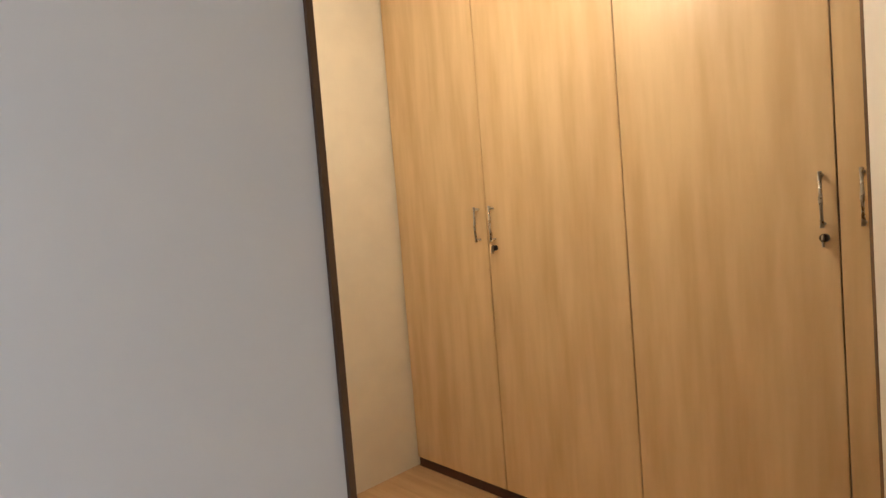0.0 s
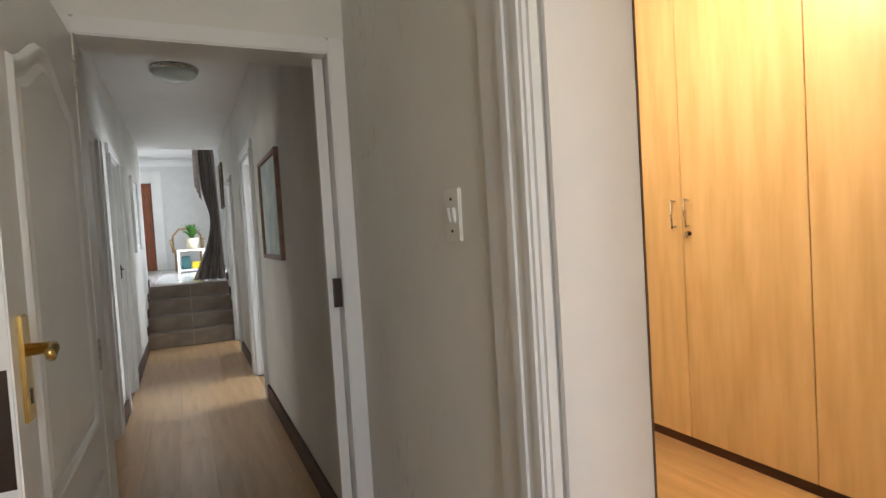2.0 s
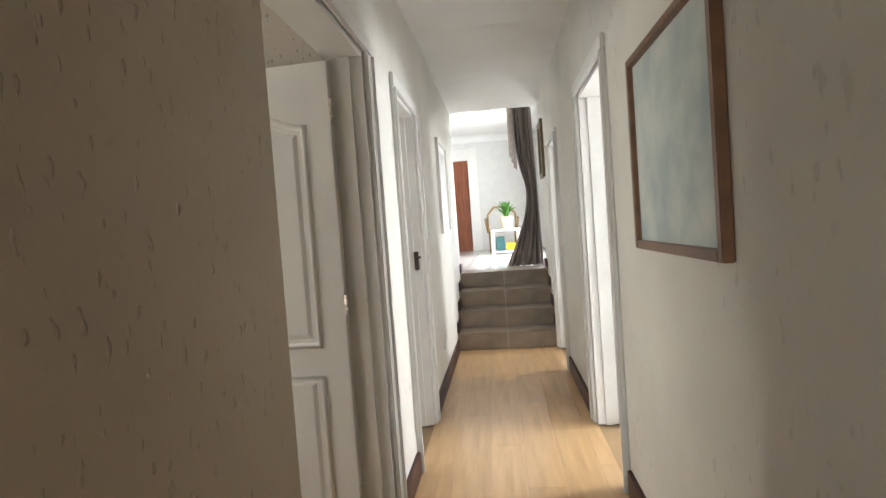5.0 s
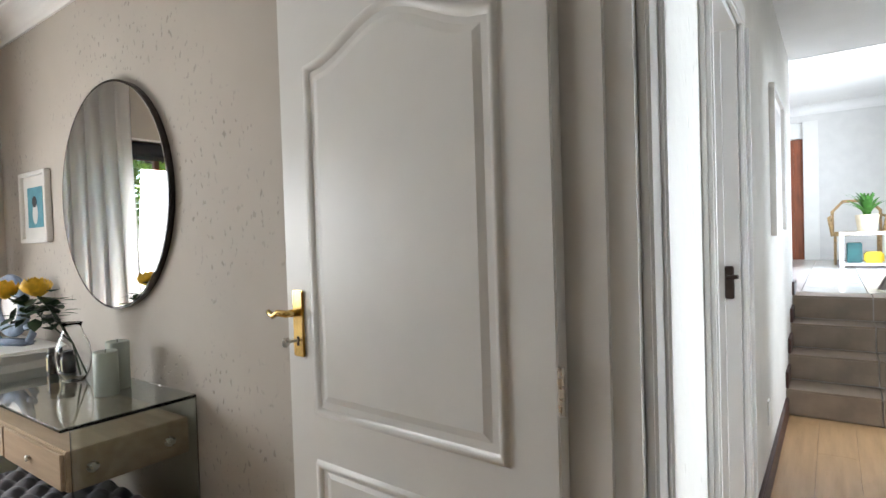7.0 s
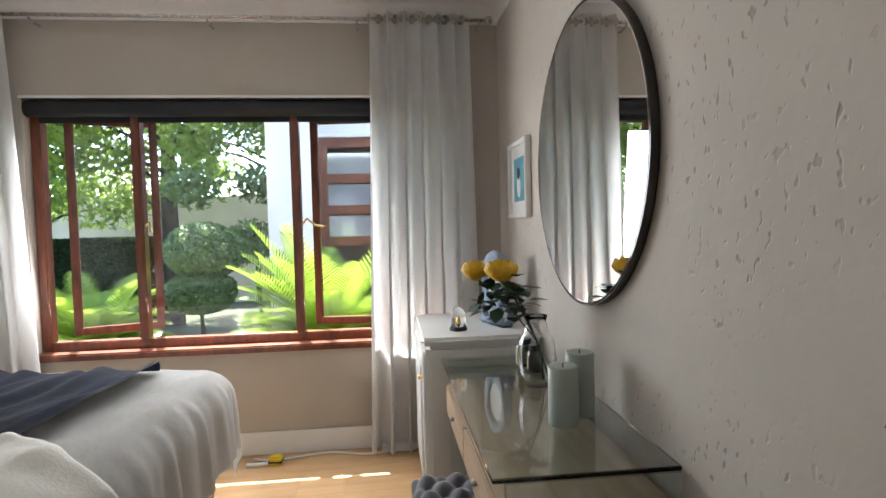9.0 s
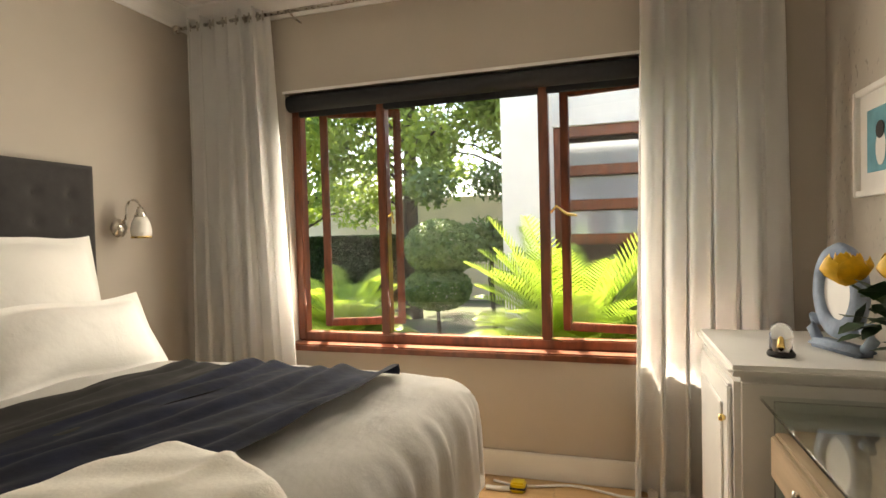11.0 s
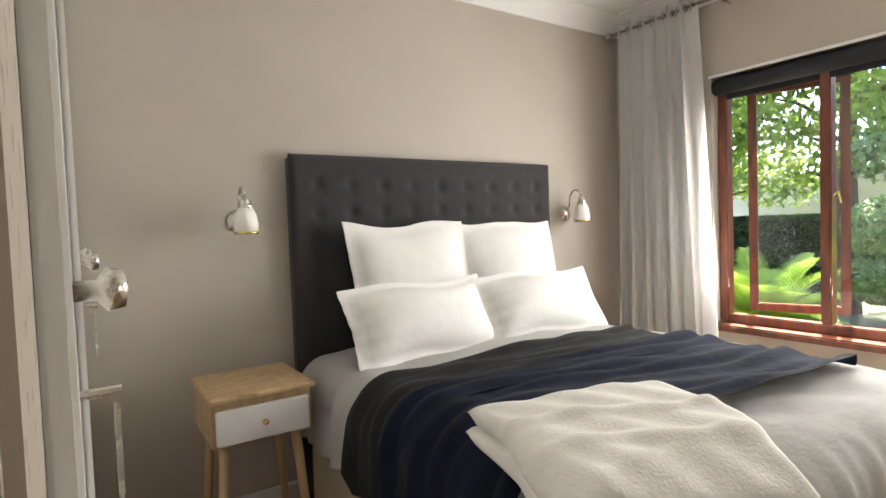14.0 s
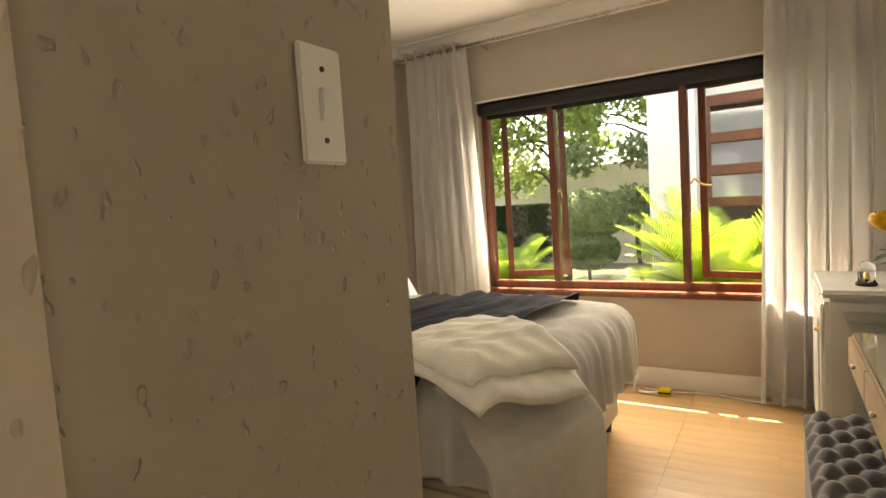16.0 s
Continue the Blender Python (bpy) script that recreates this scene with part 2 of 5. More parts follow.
M_GREYROOM = mat("grey_interior_paint", (0.45, 0.45, 0.47), 0.7, vary=0.03, bump=0.1, bump_scale=10)
M_BOWL = mat("frosted_glass_bowl", (0.60, 0.66, 0.62), 0.25, vary=0.03)
M_SHADE = mat("opal_glass_shade", (0.85, 0.82, 0.76), 0.2, vary=0.02)
# Dark brown for the wing roof, and for the room's shade behind its window.
M_ROOF_UNLIT = mat("dark_roof_and_unlit_room_brown", (0.06, 0.035, 0.025), 0.5, vary=0.2, scale=3)
M_GLASS = glass_mat("clear_window_glass")
M_GREENGLASS = glass_mat("greenish_table_glass", (0.91, 0.98, 0.955), 0.0, 1.5)
M_VASEGLASS = glass_mat("vase_glass", (0.98, 0.99, 0.99), 0.0, 1.25)
M_MIRROR = mat("silvered_mirror", (0.93, 0.94, 0.93), 0.0, 1.0, vary=0.0)
M_MIRROR.node_tree.nodes["Principled BSDF"].inputs["Roughness"].default_value = 0.01
for _l in list(M_MIRROR.node_tree.nodes["Principled BSDF"].inputs["Roughness"].links):
    M_MIRROR.node_tree.links.remove(_l)
M_GLOW = bpy.data.materials.new("warm_lamp_glow")
M_GLOW.use_nodes = True
M_GLOW.node_tree.nodes["Principled BSDF"].inputs["Emission Color"].default_value = (1.0, 0.72, 0.40, 1)
M_GLOW.node_tree.nodes["Principled BSDF"].inputs["Emission Strength"].default_value = 4.0

# ---- mesh helpers ----


def bm_box(x0, x1, y0, y1, z0, z1, bevel=0.0, bm=None):
    own = bm is None
    bm = bm or bmesh.new()
    r = bmesh.ops.create_cube(bm, size=1.0)
    for v in r["verts"]:
        v.co = Vector((x0 + (v.co.x + 0.5) * (x1 - x0), y0 + (v.co.y + 0.5) * (y1 - y0), z0 + (v.co.z + 0.5) * (z1 - z0)))
    if bevel and own:
        bmesh.ops.bevel(bm, geom=bm.edges[:], offset=bevel, segments=2, affect='EDGES')
    return bm


def bm_cyl(p, q, r0, r1=None, seg=14, bm=None, cap=True):
    bm = bm or bmesh.new()
    p, q = Vector(p), Vector(q)
    d = q - p
    m = Matrix.Translation((p + q) / 2) @ d.to_track_quat('Z', 'Y').to_matrix().to_4x4()
    bmesh.ops.create_cone(bm, cap_ends=cap, segments=seg, radius1=r0, radius2=r0 if r1 is None else r1, depth=d.length, matrix=m)
    return bm


def bm_lathe(prof, seg=24, centre=(0, 0, 0), bm=None):
    bm = bm or bmesh.new()
    rings = []
    for r, z in prof:
        rings.append([bm.verts.new((centre[0] + r * math.cos(2 * math.pi * i / seg), centre[1] + r * math.sin(2 * math.pi * i / seg), centre[2] + z)) for i in range(seg)])
    for a, b in zip(rings, rings[1:]):
        for i in range(seg):
            bm.faces.new((a[i], a[(i + 1) % seg], b[(i + 1) % seg], b[i]))
    for ring, flip in ((rings[0], True), (rings[-1], False)):
        if (ring[0].co - ring[seg // 2].co).length > 1e-4:
            bm.faces.new(ring[::-1] if flip else ring)
    bmesh.ops.recalc_face_normals(bm, faces=bm.faces[:])
    return bm


def bm_tube(pts, r, seg=8, bm=None):
    bm = bm or bmesh.new()
    pts = [Vector(p) for p in pts]
    rings = []
    for i, p in enumerate(pts):
        d = (pts[min(i + 1, len(pts) - 1)] - pts[max(i - 1, 0)]).normalized()
        q = d.to_track_quat('Z', 'Y').to_matrix()
        rad = r(i / (len(pts) - 1)) if callable(r) else r
        rings.append([bm.verts.new(p + q @ Vector((rad * math.cos(2 * math.pi * k / seg), rad * math.sin(2 * math.pi * k / seg), 0))) for k in range(seg)])
    for a, b in zip(rings, rings[1:]):
        for k in range(seg):
            bm.faces.new((a[k], a[(k + 1) % seg], b[(k + 1) % seg], b[k]))
    bm.faces.new(rings[0][::-1])
    bm.faces.new(rings[-1])
    bmesh.ops.recalc_face_normals(bm, faces=bm.faces[:])
    return bm


def bm_grid(fn, nu, nv, thick=0.0):
    bm = bmesh.new()
    vs = [[bm.verts.new(fn(u / nu, v / nv)) for v in range(nv + 1)] for u in range(nu + 1)]
    for u in range(nu):
        for v in range(nv):
            bm.faces.new((vs[u][v], vs[u + 1][v], vs[u + 1][v + 1], vs[u][v + 1]))
    if thick:
        bmesh.ops.solidify(bm, geom=bm.faces[:], thickness=thick)
    bmesh.ops.recalc_face_normals(bm, faces=bm.faces[:])
    return bm


def part(name, bm, material, parent=None, label="", smooth=False):
    me = bpy.data.meshes.new(name)
    bm.to_mesh(me)
    bm.free()
    me.materials.append(material)
    if smooth:
        for p in me.polygons:
            p.use_smooth = True
    ob = new(name, me)
    if parent is not None:
        ob.parent = parent
    if label:
        ob["label"] = label
    return ob


def thing(name, label, category, group="", kind="", at=(0, 0, 0), turn=0.0):
    e = new(name)
    e.empty_display_size = 0.1
    e.matrix_world = pose(at[0], at[1], at[2], 0, 0, turn)
    return tagged(e, label, category, group, kind)


def solid(name, x0, x1, y0, y1, z0, z1, material, label, category="wall", bevel=0.0):
    return tagged(part(name, bm_box(x0, x1, y0, y1, z0, z1, bevel), material), label, category, kind="structure")


def multi(name, boxes, material, label, category="wall"):
    bm = bmesh.new()
    for b in boxes:
        bm_box(*b, bm=bm)
    return tagged(part(name, bm, material), label, category, kind="structure")


# ---- structure ----
H, HB = 2.65, 2.58
XL, XR = -1.0, 0.04
multi("wall_corridor_west", [(-1.15, XL, 2.62, 3.62, 2.04, H), (-1.15, XL, 3.62, 4.26, 0, H), (-1.15, XL, 4.26, 4.91, 2.04, H), (-1.15, XL, 4.91, 7.95, 0, H)],
      M_WALL, "off-white knocked and speckled plaster corridor wall with door openings")
# Lighter copy of M_ROUGH: the brighter light on this stretch is put into the colour.
M_ROUGH_LIT = mat("old_rough_plaster_brightened", (0.62, 0.52, 0.40), 0.7, vary=0.05, scale=2.0, bump=0.75, bump_scale=9, spots=0.12, patch_lo=0.15, spot_scale=(48, 48, 22), depth=0.006, spot_lo=0.66)
solid("wall_corridor_west_rough", -1.15, XL, -2.1, 2.62, 0, H, M_ROUGH_LIT, "rough beige plaster corridor wall with small dents, colour lightened for the light there")
multi("wall_corridor_east", [(XR, 0.19, -2.1, -0.58, 0, H), (XR, 0.19, -0.58, 0.03, 2.25, H), (XR, 0.19, 0.03, 4.0, 0, H), (XR, 0.19, 4.0, 4.83, 2.04, H), (XR, 0.19, 4.83, 6.09, 0, H), (XR, 0.19, 6.09, 6.97, 2.06, H), (XR, 0.19, 6.97, 8.0, 0, H)],
      M_WALL, "off-white plaster corridor wall with small dents and doorways")
# Unseen end wall; opening and frame are added to house the lobby fill lamp.
multi("wall_lobby_south", [(-1.15, -0.9, -2.2, -2.1, 0, H), (-0.2, 0.19, -2.2, -2.1, 0, H), (-0.9, -0.2, -2.2, -2.1, 0, 1.05), (-0.9, -0.2, -2.2, -2.1, 2.05, H)], M_WALL, "off-white plaster wall closing the lobby, with an added window opening")
lwin = thing("added_lobby_window", "white framed lobby window, added out of view around the lobby fill lamp", "window", kind="structure")
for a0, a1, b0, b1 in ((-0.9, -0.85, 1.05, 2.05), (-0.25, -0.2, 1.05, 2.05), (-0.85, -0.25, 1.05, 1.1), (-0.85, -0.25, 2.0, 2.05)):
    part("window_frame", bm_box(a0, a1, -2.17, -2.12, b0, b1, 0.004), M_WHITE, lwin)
multi("wall_over_corridor_door", [(XL, XR, 1.15, 1.29, 1.966, H), (XL, -0.80, 1.15, 1.29, 0, 1.965)], M_WALL, "off-white plaster above the corridor door frame")
solid("ceiling_corridor", -1.2, 0.2, -2.2, 7.95, H, H + 0.1, M_CEIL, "smooth white painted corridor ceiling", "ceiling")
multi("wall_closet", [(0.19, 2.7, 2.1, 2.2, 0, H), (0.19, 2.7, -1.3, -1.2, 0, H), (2.6, 2.7, -1.2, 2.1, 0, H)], mat("closet_cream_paint", (0.78, 0.70, 0.56), 0.7, vary=0.03, bump=0.1, bump_scale=12), "cream painted walls of the walk-in closet")
solid("ceiling_closet", 0.19, 2.7, -1.3, 2.2, H, H + 0.1, M_CEIL, "white closet ceiling", "ceiling")
multi("wall_bedroom_headboard", [(-4.9, -1.15, 0.32, 0.47, 0, HB)], M_WALLH, "warm taupe painted plaster wall behind the bed")
multi("wall_bedroom_mirror", [(-4.9, -1.15, 3.76, 3.91, 0, HB)], M_WALLB, "taupe plaster wall with dents, behind the dressing table")
multi("wall_bedroom_window", [(-4.9, -4.73, 0.47, 1.13, 0, HB), (-4.9, -4.73, 1.13, 3.45, 0, 0.60), (-4.9, -4.73, 1.13, 3.45, 2.05, HB), (-4.9, -4.73, 3.45, 3.76, 0, HB)], M_WALLH, "taupe plaster wall around the garden window")
solid("wall_bedroom_passage", -1.635, -1.15, 2.46, 2.6, 0, HB, M_ROUGH, "rough beige plaster wall end beside the bedroom door", bevel=0.008)
solid("ceiling_bedroom", -4.9, -1.15, 0.3, 3.92, HB, HB + 0.1, M_CEIL, "white bedroom ceiling", "ceiling")


def cornice(name, p, q, inward, z, r=0.11):
    p, q, n = Vector(p), Vector(q), Vector(inward)
    bm = bmesh.new()
    prof = [(0.0, -r), (0.012, -r), (0.016, -r + 0.012)] + [(0.016 + (r - 0.03) * (1 - math.cos(a)), -r + 0.016 + (r - 0.03) * math.sin(a)) for a in [i * math.pi / 16 for i in range(1, 9)]] + [(r, -0.012), (r, 0.0), (0, 0)]
    rings = [[bm.verts.new((e.x + n.x * a, e.y + n.y * a, z + b)) for a, b in prof] for e in (p, q)]
    k = len(prof)
    for i in range(k):
        bm.faces.new((rings[0][i], rings[0][(i + 1) % k], rings[1][(i + 1) % k], rings[1][i]))
    bm.faces.new(rings[0])
    bm.faces.new(rings[1][::-1])
    bmesh.ops.recalc_face_normals(bm, faces=bm.faces[:])
    return tagged(part(name, bm, M_CEIL), "white coved plaster cornice", "cornice", kind="structure")


cornice("cornice_headboard_wall", (-4.73, 0.47, 0), (-1.75, 0.47, 0), (0, 1, 0), HB - 0.001)
cornice("cornice_window_wall", (-4.73, 0.47, 0), (-4.73, 3.76, 0), (1, 0, 0), HB - 0.002)
cornice("cornice_mirror_wall", (-4.73, 3.76, 0), (-1.15, 3.76, 0), (0, -1, 0), HB - 0.003)

# side rooms
multi("wall_spare_room", [(-3.1, -3.0, 3.91, 6.0, 0, H), (-3.0, -1.15, 5.9, 6.0, 0, H)], M_GREYROOM, "grey painted walls of the room beyond a corridor door")
solid("ceiling_spare_room", -3.1, -1.15, 3.91, 6.0, H, H + 0.1, M_CEIL, "white ceiling", "ceiling")
multi("wall_bathroom", [(0.19, 2.6, 3.3, 3.4, 0, H), (0.19, 2.6, 5.35, 5.45, 0, H), (2.5, 2.6, 3.4, 5.35, 0, H)], M_CEIL, "white bathroom walls")
solid("ceiling_bathroom", 0.19, 2.6, 3.3, 5.45, H, H + 0.1, M_CEIL, "white ceiling", "ceiling")
multi("wall_kitchen", [(0.19, 2.6, 7.9, 8.0, 0, H), (2.5, 2.6, 5.45, 7.9, 0, H)], M_CEIL, "white kitchen walls")
solid("ceiling_kitchen", 0.19, 2.6, 5.45, 8.0, H, H + 0.1, M_CEIL, "white ceiling", "ceiling")
# lounge, four steps up
ZL, HL = 0.73, 3.25
multi("wall_lounge", [(-4.1, -4.0, 7.95, 13.6, 0, HL), (-4.0, -1.15, 7.85, 7.95, 0, HL), (0.4, 0.55, 8.0, 9.0, 0, HL), (0.4, 0.55, 9.0, 11.2, 0, 0.95), (0.4, 0.55, 9.0, 11.2, 2.95, HL), (0.4, 0.55, 11.2, 13.6, 0, HL),
                       (-4.0, -2.0, 13.5, 13.6, 0, HL), (-2.0, -0.9, 13.5, 13.6, 3.0, HL), (-0.9, 0.4, 13.5, 13.6, 0, HL), (XL, XR, 7.95, 8.0, H, HL), (-1.15, XL, 7.95, 8.0, 0, HL), (XR, 0.4, 8.0, 8.05, 0, HL)], mat("lounge_white_paint", (0.70, 0.69, 0.67), 0.7, vary=0.03, bump=0.15, bump_scale=8), "pale grey-white lounge walls")
solid("ceiling_lounge", -4.1, 0.55, 7.95, 13.6, HL, HL + 0.1, M_CEIL, "white lounge ceiling", "ceiling")
cornice("cornice_lounge", (-4.0, 13.5, 0), (0.4, 13.5, 0), (0, -1, 0), HL - 0.001, 0.14)
solid("wall_beyond_lounge_door", -2.2, -0.7, 14.6, 14.7, 0, 3.1, M_CEIL, "white wall beyond the lounge doorway")
multi("wall_lounge_lobby", [(-2.2, -2.1, 13.6, 14.6, 0, 3.1), (-0.8, -0.7, 13.6, 14.6, 0, 3.1), (-2.2, -0.7, 13.6, 14.7, 3.1, 3.2), (-2.2, -0.7, 13.5, 14.7, 0.0, 0.72)], M_CEIL, "white lobby beyond the lounge")

# floors
solid("floor", -4.9, 2.7, -2.2, 7.95, -0.12, -0.012, M_SUBFLOOR, "beech laminate floor over a dark underlay", "floor")
solid("floor_bathroom", 0.19, 2.6, 3.3, 5.45, -0.011, 0.004, M_LTILE, "pale tiled bathroom floor", "floor")
solid("floor_kitchen", 0.19, 2.6, 5.45, 8.0, -0.011, 0.004, M_LTILE, "pale tiled kitchen floor", "floor")
solid("floor_lounge", -4.1, 0.55, 8.16, 13.6, 0.5, ZL - 0.012, M_GROUT, "raised lounge floor bedding", "floor")

# skirtings
sk = [(XL, XL + 0.02, 1.35, 2.56), (XL, XL + 0.02, 3.74, 4.18), (XL, XL + 0.02, 4.99, 6.985), (XR - 0.02, XR, 1.32, 3.91), (XR - 0.02, XR, 4.91, 6.085)]
for x0, x1, y0, y1 in sk:
    tagged(part("baseboard", bm_box(x0, x1, y0, y1, 0, 0.125, 0.005), M_SKIRT), "dark stained wooden skirting board", "skirting board", kind="structure")
tagged(part("baseboard", bm_box(0.03, 0.185, 6.965, 6.985, 0, 0.31, 0.004), M_SKIRT), "dark stained skirting at the stair foot", "skirting board", kind="structure")
for x0, x1, y0, y1 in [(-4.73, -4.71, 0.49, 3.74), (-4.71, -1.66, 0.47, 0.49), (-4.71, -1.2, 3.74, 3.76)]:
    tagged(part("baseboard", bm_box(x0, x1, y0, y1, 0, 0.13, 0.005), M_WHITE), "white painted skirting board", "skirting board", kind="structure")

# door frames: moulded architraves with jamb linings


def architrave(name, wx, side, y0, y1, top, w=0.075, near=True, far=True):
    """Frame round an opening in a wall x = wx; side is the way it stands proud."""
    e = thing(name, "white gloss-painted moulded door frame", "door frame", kind="structure")
    def strip(a0, a1, b0, b1):
        x1 = wx + side * 0.022
        part("moulding", bm_box(min(wx, x1), max(wx, x1), a0, a1, b0, b1, 0.006), M_WHITE, e)
        x2 = wx + side * 0.034
        if a1 - a0 < b1 - b0:
            edge = (a0, a0 + 0.02) if a0 < y0 else (a1 - 0.02, a1)
            part("bead", bm_box(min(x1, x2), max(x1, x2), edge[0], edge[1], b0, b1, 0.005), M_WHITE, e)
    if near:
        strip(y0 - w, y0, 0, top)
    if far:
        strip(y1, y1 + w, 0, top)
    strip(y0 - (w if near else 0), y1 + (w if far else 0), top, top + w)
    back = wx - side * 0.15
    lo, hi = min(wx, back), max(wx, back)
    if near:
        part("jamb", bm_box(lo, hi, y0 - 0.004, y0 + 0.02, 0, top), M_WHITE, e)
    if far:
        part("jamb", bm_box(lo, hi, y1 - 0.02, y1 + 0.004, 0, top), M_WHITE, e)
        part("door_stop", bm_box(lo + 0.05, hi - 0.05, y1 - 0.035, y1 - 0.0205, 0, top), M_WHITE, e)
    part("head", bm_box(lo, hi, y0, y1, top - 0.024, top + 0.004), M_WHITE, e)
    return e


architrave("door_frame_bedroom", XL, 1, 2.66, 3.62, 2.04, 0.08, near=False)
architrave("door_frame_spare_room", XL, 1, 4.26, 4.91, 2.04)
architrave("door_frame_bathroom", XR, -1, 4.0, 4.83, 2.04)
architrave("door_frame_kitchen", XR, -1, 6.12, 6.94, 2.04, 0.03)
# closet entrance: deep lining with a wide moulded frame
cf = thing("door_frame_closet", "white moulded closet door frame with a deep lining and dark edge strip", "door frame", kind="structure")
for a0, a1, b0, b1, d in [(0.03, 0.13, 0, 2.3, 0.03), (0.13, 0.21, 0, 2.3, 0.018), (-0.68, -0.58, 0, 2.3, 0.03), (-0.68, 0.13, 2.25, 2.33, 0.03)]:
    part("moulding", bm_box(XR - d, XR, a0, a1, b0, b1, 0.008), M_WHITE, cf)
part("bead", bm_box(XR - 0.036, XR - 0.0305, 0.045, 0.06, 0, 2.25), M_WHITE, cf)
part("bead", bm_box(XR - 0.036, XR - 0.0305, 0.09, 0.11, 0, 2.25), M_WHITE, cf)
part("lining", bm_box(XR, 0.225, 0.018, 0.032, 0, 2.25), M_MELA, cf)
part("edge_strip", bm_box(0.225, 0.2285, 0.0155, 0.034, 0, 2.25), M_DARKEDGE, cf, "dark wood edge strip")
part("lining", bm_box(XR, 0.10, -0.582, -0.568, 0, 2.25), M_MELA, cf)
part("lining", bm_box(XR, 0.21, -0.58, 0.03, 2.235, 2.252), M_MELA, cf)
# frame across the corridor mouth
fr = thing("door_frame_corridor", "white painted door frame across the corridor mouth", "door frame", kind="structure")
part("jamb", bm_box(XR - 0.06, XR - 0.002, 1.14, 1.30, 0, 1.965, 0.005), M_WHITE, fr)
part("jamb", bm_box(-0.80, -0.745, 1.14, 1.30, 0, 1.965, 0.005), M_WHITE, fr)
part("head", bm_box(-0.745, XR - 0.06, 1.14, 1.30, 1.91, 1.965, 0.005), M_WHITE, fr)
part("door_stop", bm_box(XR - 0.1, XR - 0.065, 1.2, 1.225, 0, 1.909), M_WHITE, fr)
part("strike_plate", bm_box(XR - 0.088, XR - 0.062, 1.16, 1.178, 1.05, 1.15), M_DKMETAL, fr, "dark metal strike plate")

# ---- panelled doors ----


def lever_set(parent, x, y, z, face, mirror=1):
    """Brass plate and lever on a leaf face (face: -1 or +1 along local y)."""
    pl = part("handle_plate", bm_box(x - 0.022, x + 0.022, min(y, y + face * 0.008), max(y, y + face * 0.008), z - 0.10, z + 0.08, 0.003), M_BRASS, parent, "polished brass handle plate")
    part("lever", bm_tube([(x, y + face * 0.008, z + 0.02), (x, y + face * 0.045, z + 0.02), (x - mirror * 0.03, y + face * 0.05, z + 0.022), (x - mirror * 0.05, y + face * 0.05, z + 0.012), (x - mirror * 0.07, y + face * 0.052, z + 0.024)], lambda s: 0.011 - 0.004 * s, 10), M_BRASS, pl, smooth=True)
    part("keyhole", bm_box(x - 0.004, x + 0.004, min(y + face * 0.0082, y + face * 0.0092), max(y + face * 0.0082, y + face * 0.0092), z - 0.07, z - 0.045), M_DKMETAL, pl)


